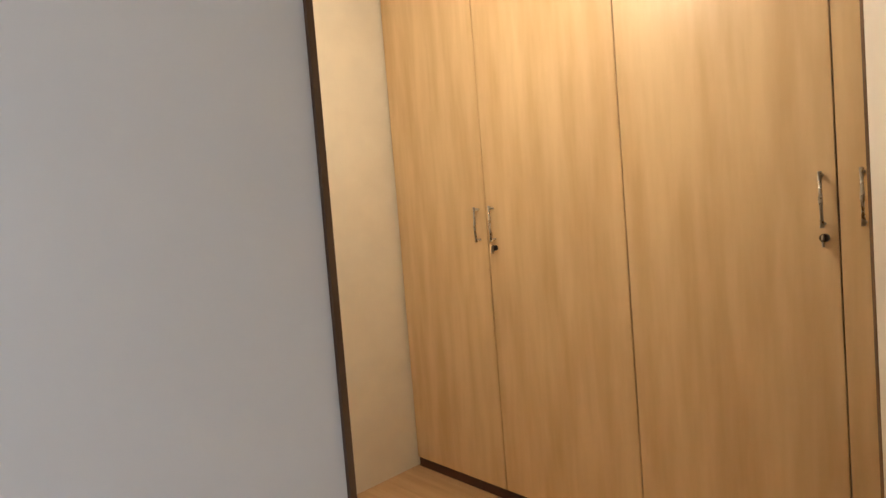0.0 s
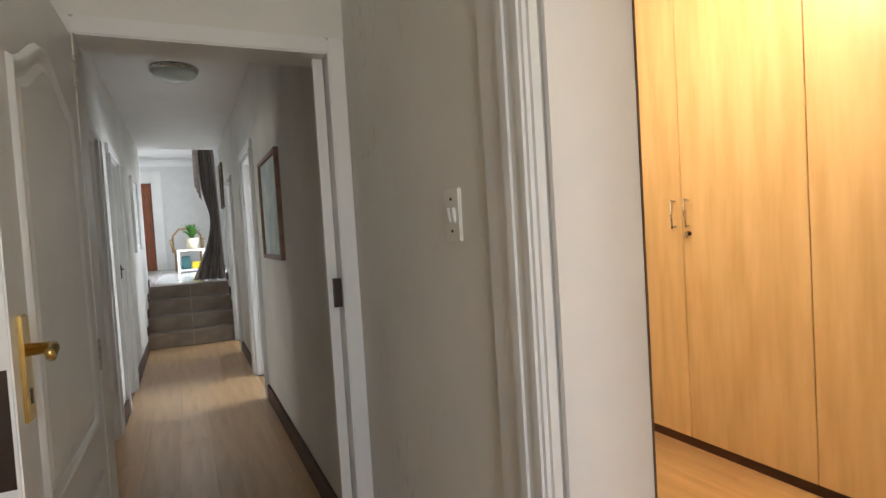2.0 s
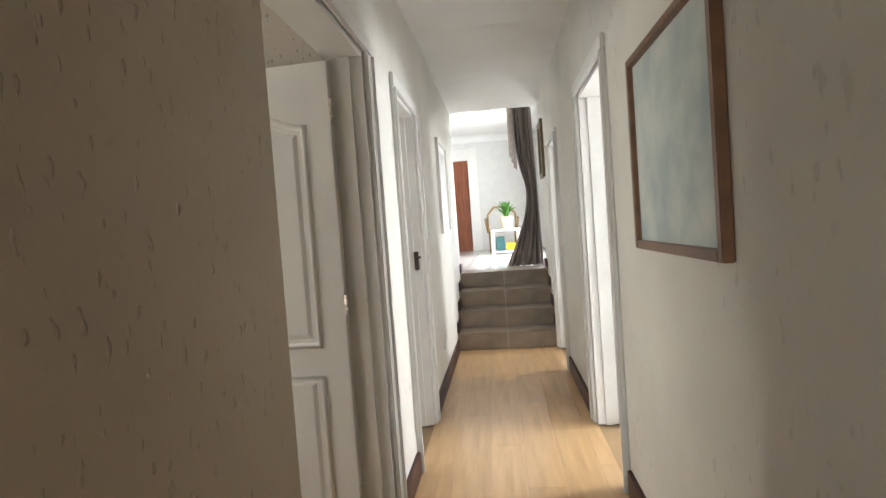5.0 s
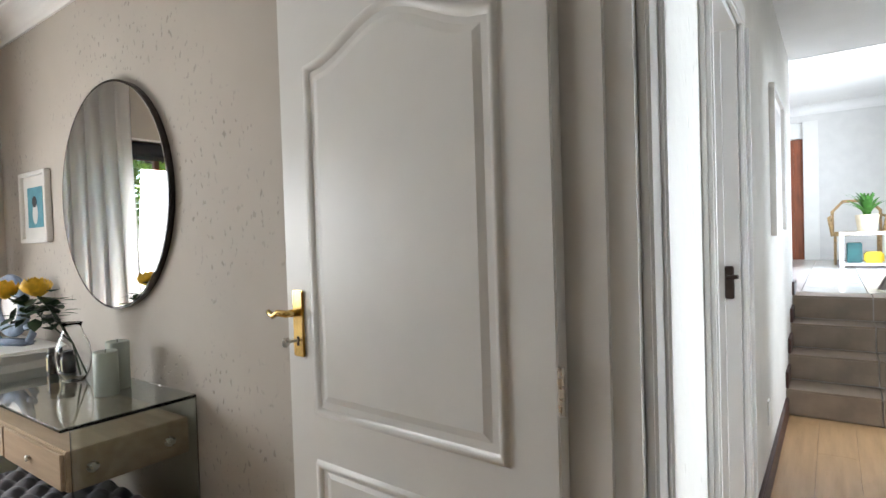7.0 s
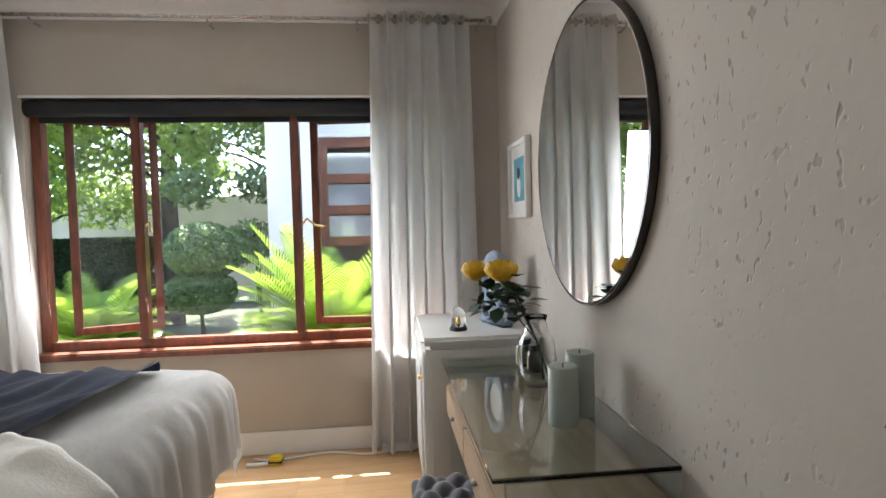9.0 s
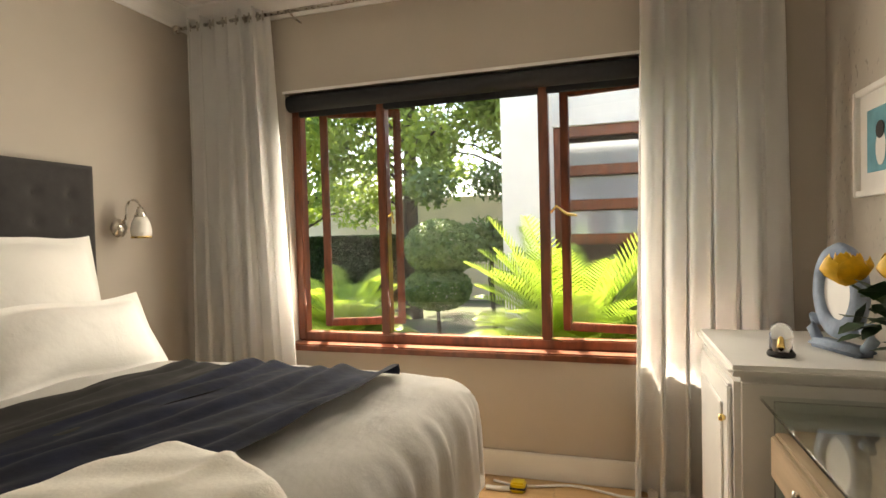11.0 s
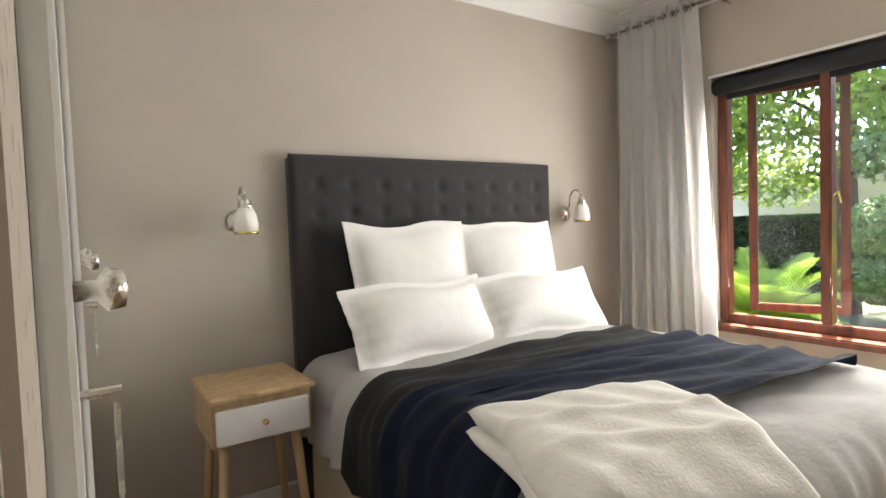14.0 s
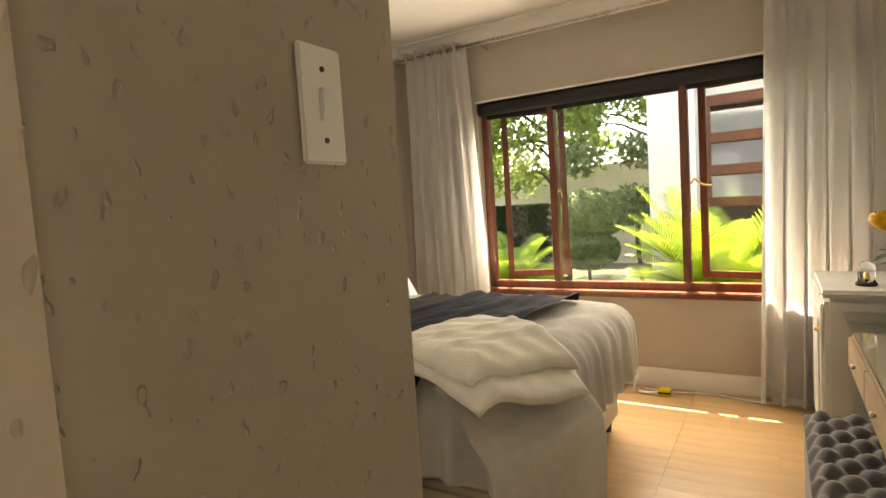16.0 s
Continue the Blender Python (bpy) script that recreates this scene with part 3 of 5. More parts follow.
def panel_door(name, label, hinge, turn, width=0.80, height=2.0, handles=True, key=False, hz=1.08):
    """A leaf that runs along local -x from its hinge, with raised moulded panels on both faces."""
    e = thing(name, label, "door", at=hinge, turn=turn)
    t = 0.04
    part("leaf", bm_box(-width, 0, -t / 2, t / 2, 0.008, height, 0.003), M_WHITE, e)
    for face in (-1, 1):
        for z0, z1, arch in ((0.84, height - 0.17, True), (0.16, 0.70, False)):
            x0, x1 = -width + 0.12, -0.12
            pts = [(x0, z0), (x1, z0), (x1, z1 - (0.09 if arch else 0))]
            if arch:
                for i in range(1, 12):
                    s = i / 12
                    pts.append((x1 + (x0 - x1) * s, z1 - 0.09 + 0.09 * (0.5 - 0.5 * math.cos(2 * math.pi * s))))
            pts.append((x0, z1 - (0.09 if arch else 0)))
            y = face * (t / 2)
            loop = [Vector((px, y, pz)) for px, pz in pts]
            loop.append(loop[0])
            loop.append(loop[1])
            bm = bmesh.new()
            mid_ = Vector(((x0 + x1) / 2, y, (z0 + z1) / 2))
            rings = []
            for q in loop[:-2]:
                inw = Vector((math.copysign(1.0, mid_.x - q.x), 0, math.copysign(1.0, mid_.z - q.z) if abs(q.z - mid_.z) > 0.02 else 0))
                rings.append([bm.verts.new(q + inw * (0.022 * c_) + Vector((0, face * d_, 0))) for c_, d_ in ((-0.5, 0.0), (-0.25, 0.009), (0.25, 0.009), (0.6, -0.001))])
            for i in range(len(rings)):
                a, b = rings[i], rings[(i + 1) % len(rings)]
                for k in range(3):
                    bm.faces.new((a[k], a[k + 1], b[k + 1], b[k]))
            bmesh.ops.recalc_face_normals(bm, faces=bm.faces[:])
            part("panel_moulding", bm, M_WHITE, e, smooth=True)
            inner = [((px - (x0 + x1) / 2) * 0.90 + (x0 + x1) / 2, (pz - (z0 + z1) / 2) * 0.94 + (z0 + z1) / 2) for px, pz in pts]
            bm = bmesh.new()
            vs = [bm.verts.new((px, y, pz)) for px, pz in inner]
            vo = [bm.verts.new(((px - (x0 + x1) / 2) * 0.93 + (x0 + x1) / 2, y + face * 0.006, (pz - (z0 + z1) / 2) * 0.96 + (z0 + z1) / 2)) for px, pz in inner]
            n = len(vs)
            for i in range(n):
                bm.faces.new((vs[i], vs[(i + 1) % n], vo[(i + 1) % n], vo[i]))
            bm.faces.new(vo)
            bmesh.ops.recalc_face_normals(bm, faces=bm.faces[:])
            part("panel", bm, M_WHITE, e)
    if handles:
        lever_set(e, -width + 0.055, t / 2, hz, 1, 1)
        lever_set(e, -width + 0.055, -t / 2, hz, -1, 1)
        part("latch_plate", bm_box(-width - 0.002, -width - 0.0002, -0.012, 0.012, 0.93, 1.12), M_DKMETAL, e, "dark latch plate")
    if key:
        part("key", bm_tube([(-width + 0.055, -t / 2 - 0.01, 1.025), (-width + 0.055, -t / 2 - 0.04, 1.025)], 0.004, 8), M_STEEL, e)
        kb = part("key_bow", bm_lathe([(0.004, -0.002), (0.013, -0.002), (0.013, 0.002), (0.004, 0.002)], 14, (0, 0, 0)), M_STEEL, e)
        kb.matrix_local = pose(-width + 0.055, -t / 2 - 0.048, 1.025, 0, 90, 0)
    for z in (0.2, 1.0, 1.8):
        part("hinge", bm_cyl((0.006, -t / 2, z - 0.045), (0.006, -t / 2, z + 0.045), 0.007, seg=10), M_STEEL, e)
    return e


panel_door("bedroom_door", "white panelled bedroom door with arched panel, standing open, brass lever and key", (-1.135, 3.575, 0.0), -3.0, 0.82, 2.0, key=True)
panel_door("corridor_door", "white panelled corridor door standing open with brass lever handle", (-0.765, 1.125, 0.0), 89.0, 0.76, 1.90, hz=1.12)
panel_door("bathroom_door", "white panelled bathroom door, swung open into the room", (0.205, 4.78, 0.0), -165.0, 0.70, 2.0)

# dark handle on the spare-room jamb
sj = thing("spare_room_door", "grey-white flush door pushed open with a dark lever", "door", at=(-1.17, 4.87, 0), turn=18)
part("leaf", bm_box(-0.63, 0, -0.04, 0, 0.008, 2.0, 0.003), M_GREYROOM, sj)
lk = part("handle_plate", bm_box(-0.03, -0.024, -0.05, -0.041, 1.08, 1.22), M_DKMETAL, sj)
st = thing("door_catch", "dark metal door catch on the white frame", "door catch")
part("catch_plate", bm_box(-1.05, -1.02, 4.87, 4.889, 1.03, 1.15, 0.003), M_DKMETAL, st)
part("catch_lever", bm_tube([(-1.035, 4.87, 1.11), (-1.035, 4.835, 1.11), (-1.0, 4.83, 1.115)], 0.008, 8), M_DKMETAL, st)

# ---- stairs ----
stairs = tagged(part("staircase", bm_box(XL + 0.001, XR - 0.001, 7.016, 8.2, 0, 0.16), M_GROUT), "four grey tiled steps up to the lounge", "stairs", kind="structure")
RISE, GO = ZL / 4, 0.29
for i in range(4):
    y = 7.0 + GO * i
    if i:
        part("step_core", bm_box(XL + 0.001, XR - 0.001, y + 0.016, 8.2, RISE * i - 0.02, RISE * (i + 1) - 0.014), M_GROUT, stairs)
tile_r = bm_box(0, 0.508, 0, 0.012, 0, RISE - 0.022, 0.002)
me_r = bpy.data.meshes.new("riser_tile"); tile_r.to_mesh(me_r); tile_r.free(); me_r.materials.append(M_TILE)
tile_t = bm_box(0, 0.508, 0, GO + 0.004, 0, 0.014, 0.003)
me_t = bpy.data.meshes.new("tread_tile"); tile_t.to_mesh(me_t); tile_t.free(); me_t.materials.append(M_TILE)
for i in range(4):
    for k in range(2):
        a = new("riser_tile", me_r); a.parent = stairs; a.location = (XL + 0.008 + k * 0.516, 7.004 + GO * i, RISE * i + 0.005)
        b = new("tread_tile", me_t); b.parent = stairs; b.location = (XL + 0.008 + k * 0.516, 6.992 + GO * i, RISE * (i + 1) - 0.014)
for i in range(4):
    tagged(part("baseboard", bm_box(XL + 0.0005, XL + 0.018, 7.0 + GO * i, 7.0 + GO * (i + 1), RISE * (i + 1), RISE * (i + 1) + 0.11, 0.003), M_SKIRT), "dark stained stepped skirting beside the stairs", "skirting board", kind="structure")
    tagged(part("baseboard", bm_box(XR - 0.018, XR - 0.0005, 7.0 + GO * i, 7.0 + GO * (i + 1), RISE * (i + 1), RISE * (i + 1) + 0.11, 0.003), M_SKIRT), "dark stained stepped skirting beside the stairs", "skirting board", kind="structure")

# ---- closet ----


def bar_handle(parent, x, y, z, L=0.16, out=(-1, 0), material=None):
    ox, oy = out
    pts = [(x, y, z + L / 2 - 0.01), (x + ox * 0.03, y + oy * 0.03, z + L / 2 - 0.01)]
    bm = bm_tube(pts, 0.005, 8)
    bm_tube([(x, y, z - L / 2 + 0.01), (x + ox * 0.03, y + oy * 0.03, z - L / 2 + 0.01)], 0.005, 8, bm)
    bm_tube([(x + ox * 0.03, y + oy * 0.03, z - L / 2), (x + ox * 0.034, y + oy * 0.034, z), (x + ox * 0.03, y + oy * 0.03, z + L / 2)], 0.006, 8, bm)
    return part("handle", bm, material or M_STEEL, parent, "brushed metal bar handle", True)


SEAMS = [2.085, 1.455, 0.78, 0.135, -0.50, -1.15]
for k in range(5):
    y1, y0 = SEAMS[k], SEAMS[k + 1]
    w = thing("wardrobe", "tall maple-veneer wardrobe unit with a full-height door", "wardrobe", "maple wardrobes in the closet")
    part("body", bm_box(1.995, 2.58, y0 + 0.001, y1 - 0.001, 0, 2.62), M_MAPLE, w)
    d = part("door", bm_box(1.97, 1.993, y0 + 0.002, y1 - 0.002, 0.055, 2.6, 0.002), M_MAPLE, w)
    part("plinth", bm_box(1.982, 1.9945, y0 + 0.001, y1 - 0.001, 0.0, 0.052), M_SKIRT, w, "dark plinth")
    hy = {0: y0 + 0.045, 1: y1 - 0.045, 2: y0 + 0.035, 3: y1 - 0.06, 4: y1 - 0.05}[k]
    bar_handle(d, 1.97, hy, 1.30, 0.16)
    if k in (1, 2):
        part("lock", bm_cyl((1.97, hy, 1.19), (1.955, hy, 1.19), 0.012, seg=16), M_DKMETAL, d)
        part("key", bm_box(1.935, 1.954, hy - 0.002, hy + 0.002, 1.165, 1.20, 0.001), M_STEEL, d)
# white cupboard door standing ajar at the closet entrance
cl = thing("closet_cupboard_door", "white melamine cupboard door with dark edging, bar handle and keys, ajar", "cupboard door", at=(1.50, 0.0, 0), turn=20.8)
part("leaf", bm_box(-0.79, -0.022, -0.018, 0, 0.02, 2.22), M_MELA, cl)
part("edge_strip", bm_box(-0.022, 0.0, -0.019, 0.001, 0.02, 2.22), M_DARKEDGE, cl, "dark wood edge strip")
part("edge_strip", bm_box(-0.80, -0.79, -0.019, 0.001, 0.02, 2.22), M_DARKEDGE, cl, "dark wood edge strip")
bar_handle(cl, -0.75, 0.0, 1.31, 0.19, (0, 1))
part("lock", bm_cyl((-0.75, 0, 1.185), (-0.75, 0.012, 1.185), 0.013, seg=16), M_DKMETAL, cl)
ky = part("key", bm_lathe([(0.002, -0.003), (0.014, -0.003), (0.014, 0.003), (0.002, 0.003)], 16), M_STEEL, cl)
ky.matrix_local = pose(-0.75, 0.022, 1.145, 90, 0, 0)
part("key_ring", bm_tube([(-0.75 + 0.01 * math.cos(a), 0.024, 1.115 + 0.01 * math.sin(a)) for a in [i * math.pi / 6 for i in range(13)]], 0.0015, 6), M_STEEL, cl)
part("key_tag", bm_box(-0.763, -0.737, 0.018, 0.03, 0.96, 1.075, 0.004), M_RED, cl, "red plastic key tag")
part("tag_loop", bm_box(-0.754, -0.746, 0.021, 0.027, 1.075, 1.105, 0.001), M_RED, cl)
sp = thing("wall_closet_side", "plain white closet side panel beside the doorway", "wall panel", kind="structure", at=(0.765, -0.295, 0), turn=19.5)
part("panel", bm_box(-0.75, 0.0, -0.03, -0.012, 0, 2.25), M_MELA, sp)
clamp = thing("closet_ceiling_light", "round warm ceiling light in the closet", "ceiling light")
part("base", bm_lathe([(0.15, 0), (0.15, -0.02), (0.13, -0.03)], 24, (1.15, 0.9, H)), M_WHITE, clamp)
part("diffuser", bm_lathe([(0.13, -0.03), (0.11, -0.06), (0.06, -0.085), (0.0, -0.092)], 24, (1.15, 0.9, H)), M_GLOW, clamp, smooth=True)
cll = new("closet_light", bpy.data.lights.new("closet_light", 'POINT'))
cll.data.energy, cll.data.color, cll.data.shadow_soft_size = 11, (1.0, 0.78, 0.50), 0.1
cll.location = (1.15, 0.9, H - 0.2)

# ---- corridor fittings ----


def switch_plate(name, at, turn, rockers=2, label="cream plastic light switch plate", hh=0.058):
    e = thing(name, label, "light switch", at=at, turn=turn)
    part("plate", bm_box(-0.036, 0.036, -0.008, 0, -hh, hh, 0.003), M_PLASTIC, e)
    for k in range(rockers):
        x = (k - (rockers - 1) / 2) * 0.022
        r = part("rocker", bm_box(-0.008, 0.008, -0.005, 0.004, -hh * 0.28, hh * 0.28, 0.002), M_WHITE, e)
        r.matrix_local = pose(x, -0.009, 0, 8, 0, 0)
    for z in (hh * 0.6, -hh * 0.6):
        part("screw", bm_cyl((0, -0.0082, z), (0, -0.0098, z), 0.0035, seg=10), M_DKMETAL, e)
    return e


switch_plate("light_switch", (XR - 0.0005, 0.375, 1.327), -90)
switch_plate("light_switch", (-1.468, 2.6005, 1.411), 180, 1, "cream plastic single light switch on rough plaster", 0.07)
sck = thing("wall_socket", "small white wall plate low on the corridor wall", "wall socket")
part("plate", bm_box(XL, XL + 0.008, 5.75, 5.82, 0.30, 0.42, 0.002), M_WHITE, sck)
sw3 = thing("light_switch", "small white switch plate near the kitchen opening", "light switch")
part("plate", bm_box(XR - 0.008, XR, 5.95, 6.02, 1.25, 1.37, 0.002), M_WHITE, sw3)


def picture(name, label, at, turn, w, h, fw, frame_m, art_m, mount=0.0, depth=0.03):
    """A picture whose back lies on local y = 0 and which faces -y."""
    e = thing(name, label, "picture", at=at, turn=turn)
    for a in ((-w / 2, -w / 2 + fw, -h / 2, h / 2), (w / 2 - fw, w / 2, -h / 2, h / 2), (-w / 2 + fw, w / 2 - fw, h / 2 - fw, h / 2), (-w / 2 + fw, w / 2 - fw, -h / 2, -h / 2 + fw)):
        part("frame", bm_box(a[0], a[1], -depth, -0.001, a[2], a[3], 0.003), frame_m, e)
    part("mount", bm_box(-w / 2 + fw, w / 2 - fw, -0.012, -0.004, -h / 2 + fw, h / 2 - fw), M_FRAMEW if mount else art_m, e)
    if mount:
        part("print", bm_box(-w / 2 + fw + mount, w / 2 - fw - mount, -0.0145, -0.0122, -h / 2 + fw + mount, h / 2 - fw - mount), art_m, e)
    return e


picture("picture", "large pale watercolour in a walnut frame", (XR, 3.06, 1.505), -90, 0.80, 0.68, 0.03, M_FRAMEBR, M_ART)
picture("picture", "white framed print on the corridor wall", (XL, 6.48, 1.66), 90, 0.72, 0.84, 0.03, M_FRAMEW, M_ARTGREY, 0.06)
picture("picture", "antique gilt framed picture at the top of the stairs", (XR, 7.62, 2.08), -90, 0.45, 0.62, 0.05, M_FRAMEG, mat("old_painting", (0.16, 0.13, 0.09), 0.6, vary=0.3, scale=9))
cl2 = thing("ceiling_light", "frosted glass bowl ceiling light in the corridor, unlit", "ceiling light")
part("rim", bm_lathe([(0.165, 0), (0.175, -0.01), (0.17, -0.03), (0.15, -0.035)], 28, (-0.48, 3.98, H)), M_STEEL, cl2, smooth=True)
part("bowl", bm_lathe([(0.165, -0.03), (0.15, -0.06), (0.11, -0.085), (0.05, -0.10), (0.0, -0.103)], 28, (-0.48, 3.98, H)), M_BOWL, cl2, smooth=True)

# ---- bedroom: window ----
win = thing("window_1", "varnished red hardwood window with two opened casements and a view of the garden", "window", kind="structure")


def wood(x0, x1, y0, y1, z0, z1, name="frame", par=None):
    return part(name, bm_box(x0, x1, y0, y1, z0, z1, 0.006), M_WINWOOD, par or win)


WX0, WX1 = -4.86, -4.79
wood(WX0, WX1, 1.13, 1.18, 0.64, 2.05)
wood(WX0, WX1, 3.40, 3.45, 0.64, 2.05)
wood(WX0, WX1, 1.18, 3.40, 2.0, 2.05)
wood(WX0, WX1, 1.18, 3.40, 0.64, 0.69)
wood(WX0, WX1, 1.655, 1.705, 0.69, 2.0, "mullion")
wood(WX0, WX1, 2.535, 2.585, 0.69, 2.0, "mullion")
part("window_sill", bm_box(-4.79, -4.69, 1.10, 3.46, 0.601, 0.64, 0.008), M_WINWOOD, win, "sunlit varnished hardwood sill")
part("outer_sill", bm_box(-4.98, -4.86, 1.10, 3.46, 0.56, 0.64, 0.006), M_WINWOOD, win)
pane = part("pane", bm_box(-4.828, -4.822, 1.705, 2.535, 0.69, 2.0), M_GLASS, win)
pane.visible_shadow = False


def casement(hinge_x, hinge_y, width, turn, sign):
    c = new("casement")
    c.parent = win
    c.matrix_local = pose(hinge_x, hinge_y, 0, 0, 0, turn)
    t = 0.045
    z0, z1 = 0.70, 1.99
    for a0, a1, b0, b1 in ((0, t, z0, z1), (width - t, width, z0, z1), (t, width - t, z1 - t, z1), (t, width - t, z0, z0 + t)):
        lo, hi = sorted((a0 * sign, a1 * sign))
        part("casement_frame", bm_box(-0.035, 0.0, lo, hi, b0, b1, 0.005), M_WINWOOD, c)
    lo, hi = sorted((t * sign, (width - t) * sign))
    p = part("casement_pane", bm_box(-0.019, -0.015, lo, hi, z0 + t, z1 - t), M_GLASS, c)
    p.visible_shadow = False
    return c


c1 = casement(-4.92, 1.235, 0.48, 20, 1)
c2 = casement(-4.87, 3.385, 0.77, -9, -1)
part("window_stay", bm_tube([(-4.80, 2.59, 1.33), (-4.78, 2.62, 1.36), (-4.76, 2.67, 1.32), (-4.76, 2.72, 1.31)], 0.007, 8), M_BRASS, win, "brass casement stay")
part("window_stay", bm_tube([(-4.80, 1.71, 1.34), (-4.78, 1.74, 1.36), (-4.78, 1.75, 1.30)], 0.007, 8), M_BRASS, win, "brass casement fastener")
bl = thing("roller_blind", "charcoal roller blind rolled up above the window", "roller blind")
part("roll", bm_cyl((-4.765, 1.135, 1.995), (-4.765, 3.445, 1.995), 0.045, seg=20), M_BLIND, bl, smooth=True)
part("bottom_bar", bm_box(-4.815, -4.795, 1.16, 3.42, 1.925, 1.96, 0.004), M_BLIND, bl)
part("valance", bm_box(-4.728, -4.715, 1.12, 3.46, 2.045, 2.06, 0.003), M_WHITE, bl)

# curtain rod and curtains
rod = thing("curtain_rod", "thin steel curtain rod on brackets", "curtain rod")
part("rod", bm_cyl((-4.62, 0.485, 2.455), (-4.62, 3.70, 2.455), 0.010, seg=12), M_STEEL, rod, smooth=True)
for y in (0.50, 3.69):
    part("finial", bm_lathe([(0.0, -0.025), (0.018, -0.018), (0.022, 0.0), (0.018, 0.018), (0.0, 0.025)], 14, (-4.62, y, 2.455)), M_STEEL, rod, smooth=True)
for y in (1.25, 2.15, 2.95, 3.64):
    part("bracket", bm_tube([(-4.729, y, 2.43), (-4.66, y, 2.43), (-4.625, y, 2.44)], 0.006, 8), M_STEEL, rod)


def curtain(name, label, y0, y1, folds, flare0, flare1, x=-4.62, top=2.50, material=M_CURT, amp=0.036, eyelets=True):
    e = thing(name, label, "curtain")
    def f(u, v):
        z = top + (0.015 - top) * v
        yc = y0 + (y1 - y0) * u
        mid = (y0 + y1) / 2
        y = mid + (yc - mid) * (1 + v * 0.0) + v * (flare0 * (1 - u) + flare1 * u)
        ph = u * folds * 2 * math.pi
        a = amp * (0.75 + 0.25 * math.sin(u * 9.1)) * (1 + 0.35 * v)
        xx = x + a * math.sin(ph + 0.5 * v * math.sin(u * 14)) + 0.012 * math.sin(ph * 2.1 + 3 * v)
        return (xx, y + 0.018 * math.cos(ph) * (1 + v), z)
    part("cloth", bm_grid(f, folds * 14, 26, 0.002), material, e, smooth=True)
    if eyelets:
        for k in range(folds * 2):
            y = y0 + (y1 - y0) * (k + 0.5) / (folds * 2)
            o = part("eyelet", bm_lathe([(0.017, -0.004), (0.026, -0.004), (0.026, 0.004), (0.017, 0.004)], 16), M_STEEL, e)
            o.matrix_local = pose(x, y, 2.455, 90, 0, (35 if k % 2 else -35))
    return e


curtain("curtain", "white eyelet curtain gathered at the bedside end of the rod", 0.58, 1.10, 6, -0.04, 0.11)
curtain("curtain", "white eyelet curtain gathered beside the white cabinet", 3.0, 3.56, 6, -0.05, 0.02)

# ---- bedroom: bed ----
bed = thing("bed", "double bed with beige fabric base and white cotton bedding", "bed")
part("base", bm_box(-3.96, -2.46, 0.60, 2.30, 0.07, 0.34, 0.02), M_BASE, bed)
for x in (-3.90, -2.52):
    for y in (0.68, 2.24):
        part("leg", bm_cyl((x, y, 0), (x, y, 0.08), 0.03, 0.035, 14), M_BLACK, bed, "dark short bed leg")
part("mattress", bm_box(-3.97, -2.45, 0.56, 2.31, 0.34, 0.62, 0.05), M_LINEN, bed, smooth=True)


def bed_surface(sx, y, lift=0.0, fold=1.0):
    """Where cloth lies that is sx across from the bed's middle line and y along it, counted along the cloth, draped over the edges."""
    flat, foot, rad = 0.66, 2.28, 0.14
    ox, oy = max(0.0, abs(sx) - flat), max(0.0, y - foot)
    r = math.hypot(ox, oy)
    px, py = math.copysign(min(abs(sx), flat), sx), min(y, foot)
    nx, ny = (math.copysign(ox / r, sx), oy / r) if r > 1e-6 else (0.0, 0.0)
    th = min(r / rad, math.pi / 2)
    past = max(0.0, r - rad * math.pi / 2)
    ramp = min(1.0, max(0.0, (r - 0.06) / 0.22))
    along = px * 1.0 + py * 1.0 + 0.35 * math.atan2(ny, abs(nx) + 1e-6)
    w = (0.013 * math.sin(31 * along + 2.2 * math.sin(7 * along)) + 0.006 * math.sin(67 * along + 3 * r)) * ramp * fold
    w += 0.004 * math.sin(19 * px + 11 * py + 2 * math.sin(8 * py)) * fold
    h = rad * math.sin(th) + 0.05 * past
    z = 0.722 + 0.018 * math.cos(px * 2.1) * (1 - ramp) + 0.008 * math.sin(5 * px + 3 * py) * fold - rad * (1 - math.cos(th)) - past
    off = w + lift
    return (-3.205 + px + nx * h + nx * math.sin(th) * off, py + ny * h + ny * math.sin(th) * off, z + math.cos(th) * off)


def duvet(u, v):
    return bed_surface((u - 0.5) * 2 * 1.06, 0.62 + v * 2.08)


part("duvet", bm_grid(duvet, 150, 150, 0.012), M_LINEN, bed, "rumpled white cotton duvet", True)
hb = thing("headboard", "charcoal button-tufted upholstered headboard against the wall", "headboard")


def hb_front(u, v):
    x = -4.01 + 1.57 * u
    z = 0.30 + 1.30 * v
    d = 0.0
    for r in range(5):
        zz = 1.46 - r * 0.125
        for c in range(9):
            xx = -4.01 + 1.57 * (c + 0.75 + 0.0) / 9.5
            q = (x - xx) ** 2 + (z - zz) ** 2
            if q < 0.02:
                d += 0.017 * math.exp(-q / 0.0009)
    e = min(u * 1.57, (1 - u) * 1.57, (1 - v) * 1.30, 0.03) / 0.03
    return (x, 0.555 - d - 0.02 * (1 - e) ** 2, z)


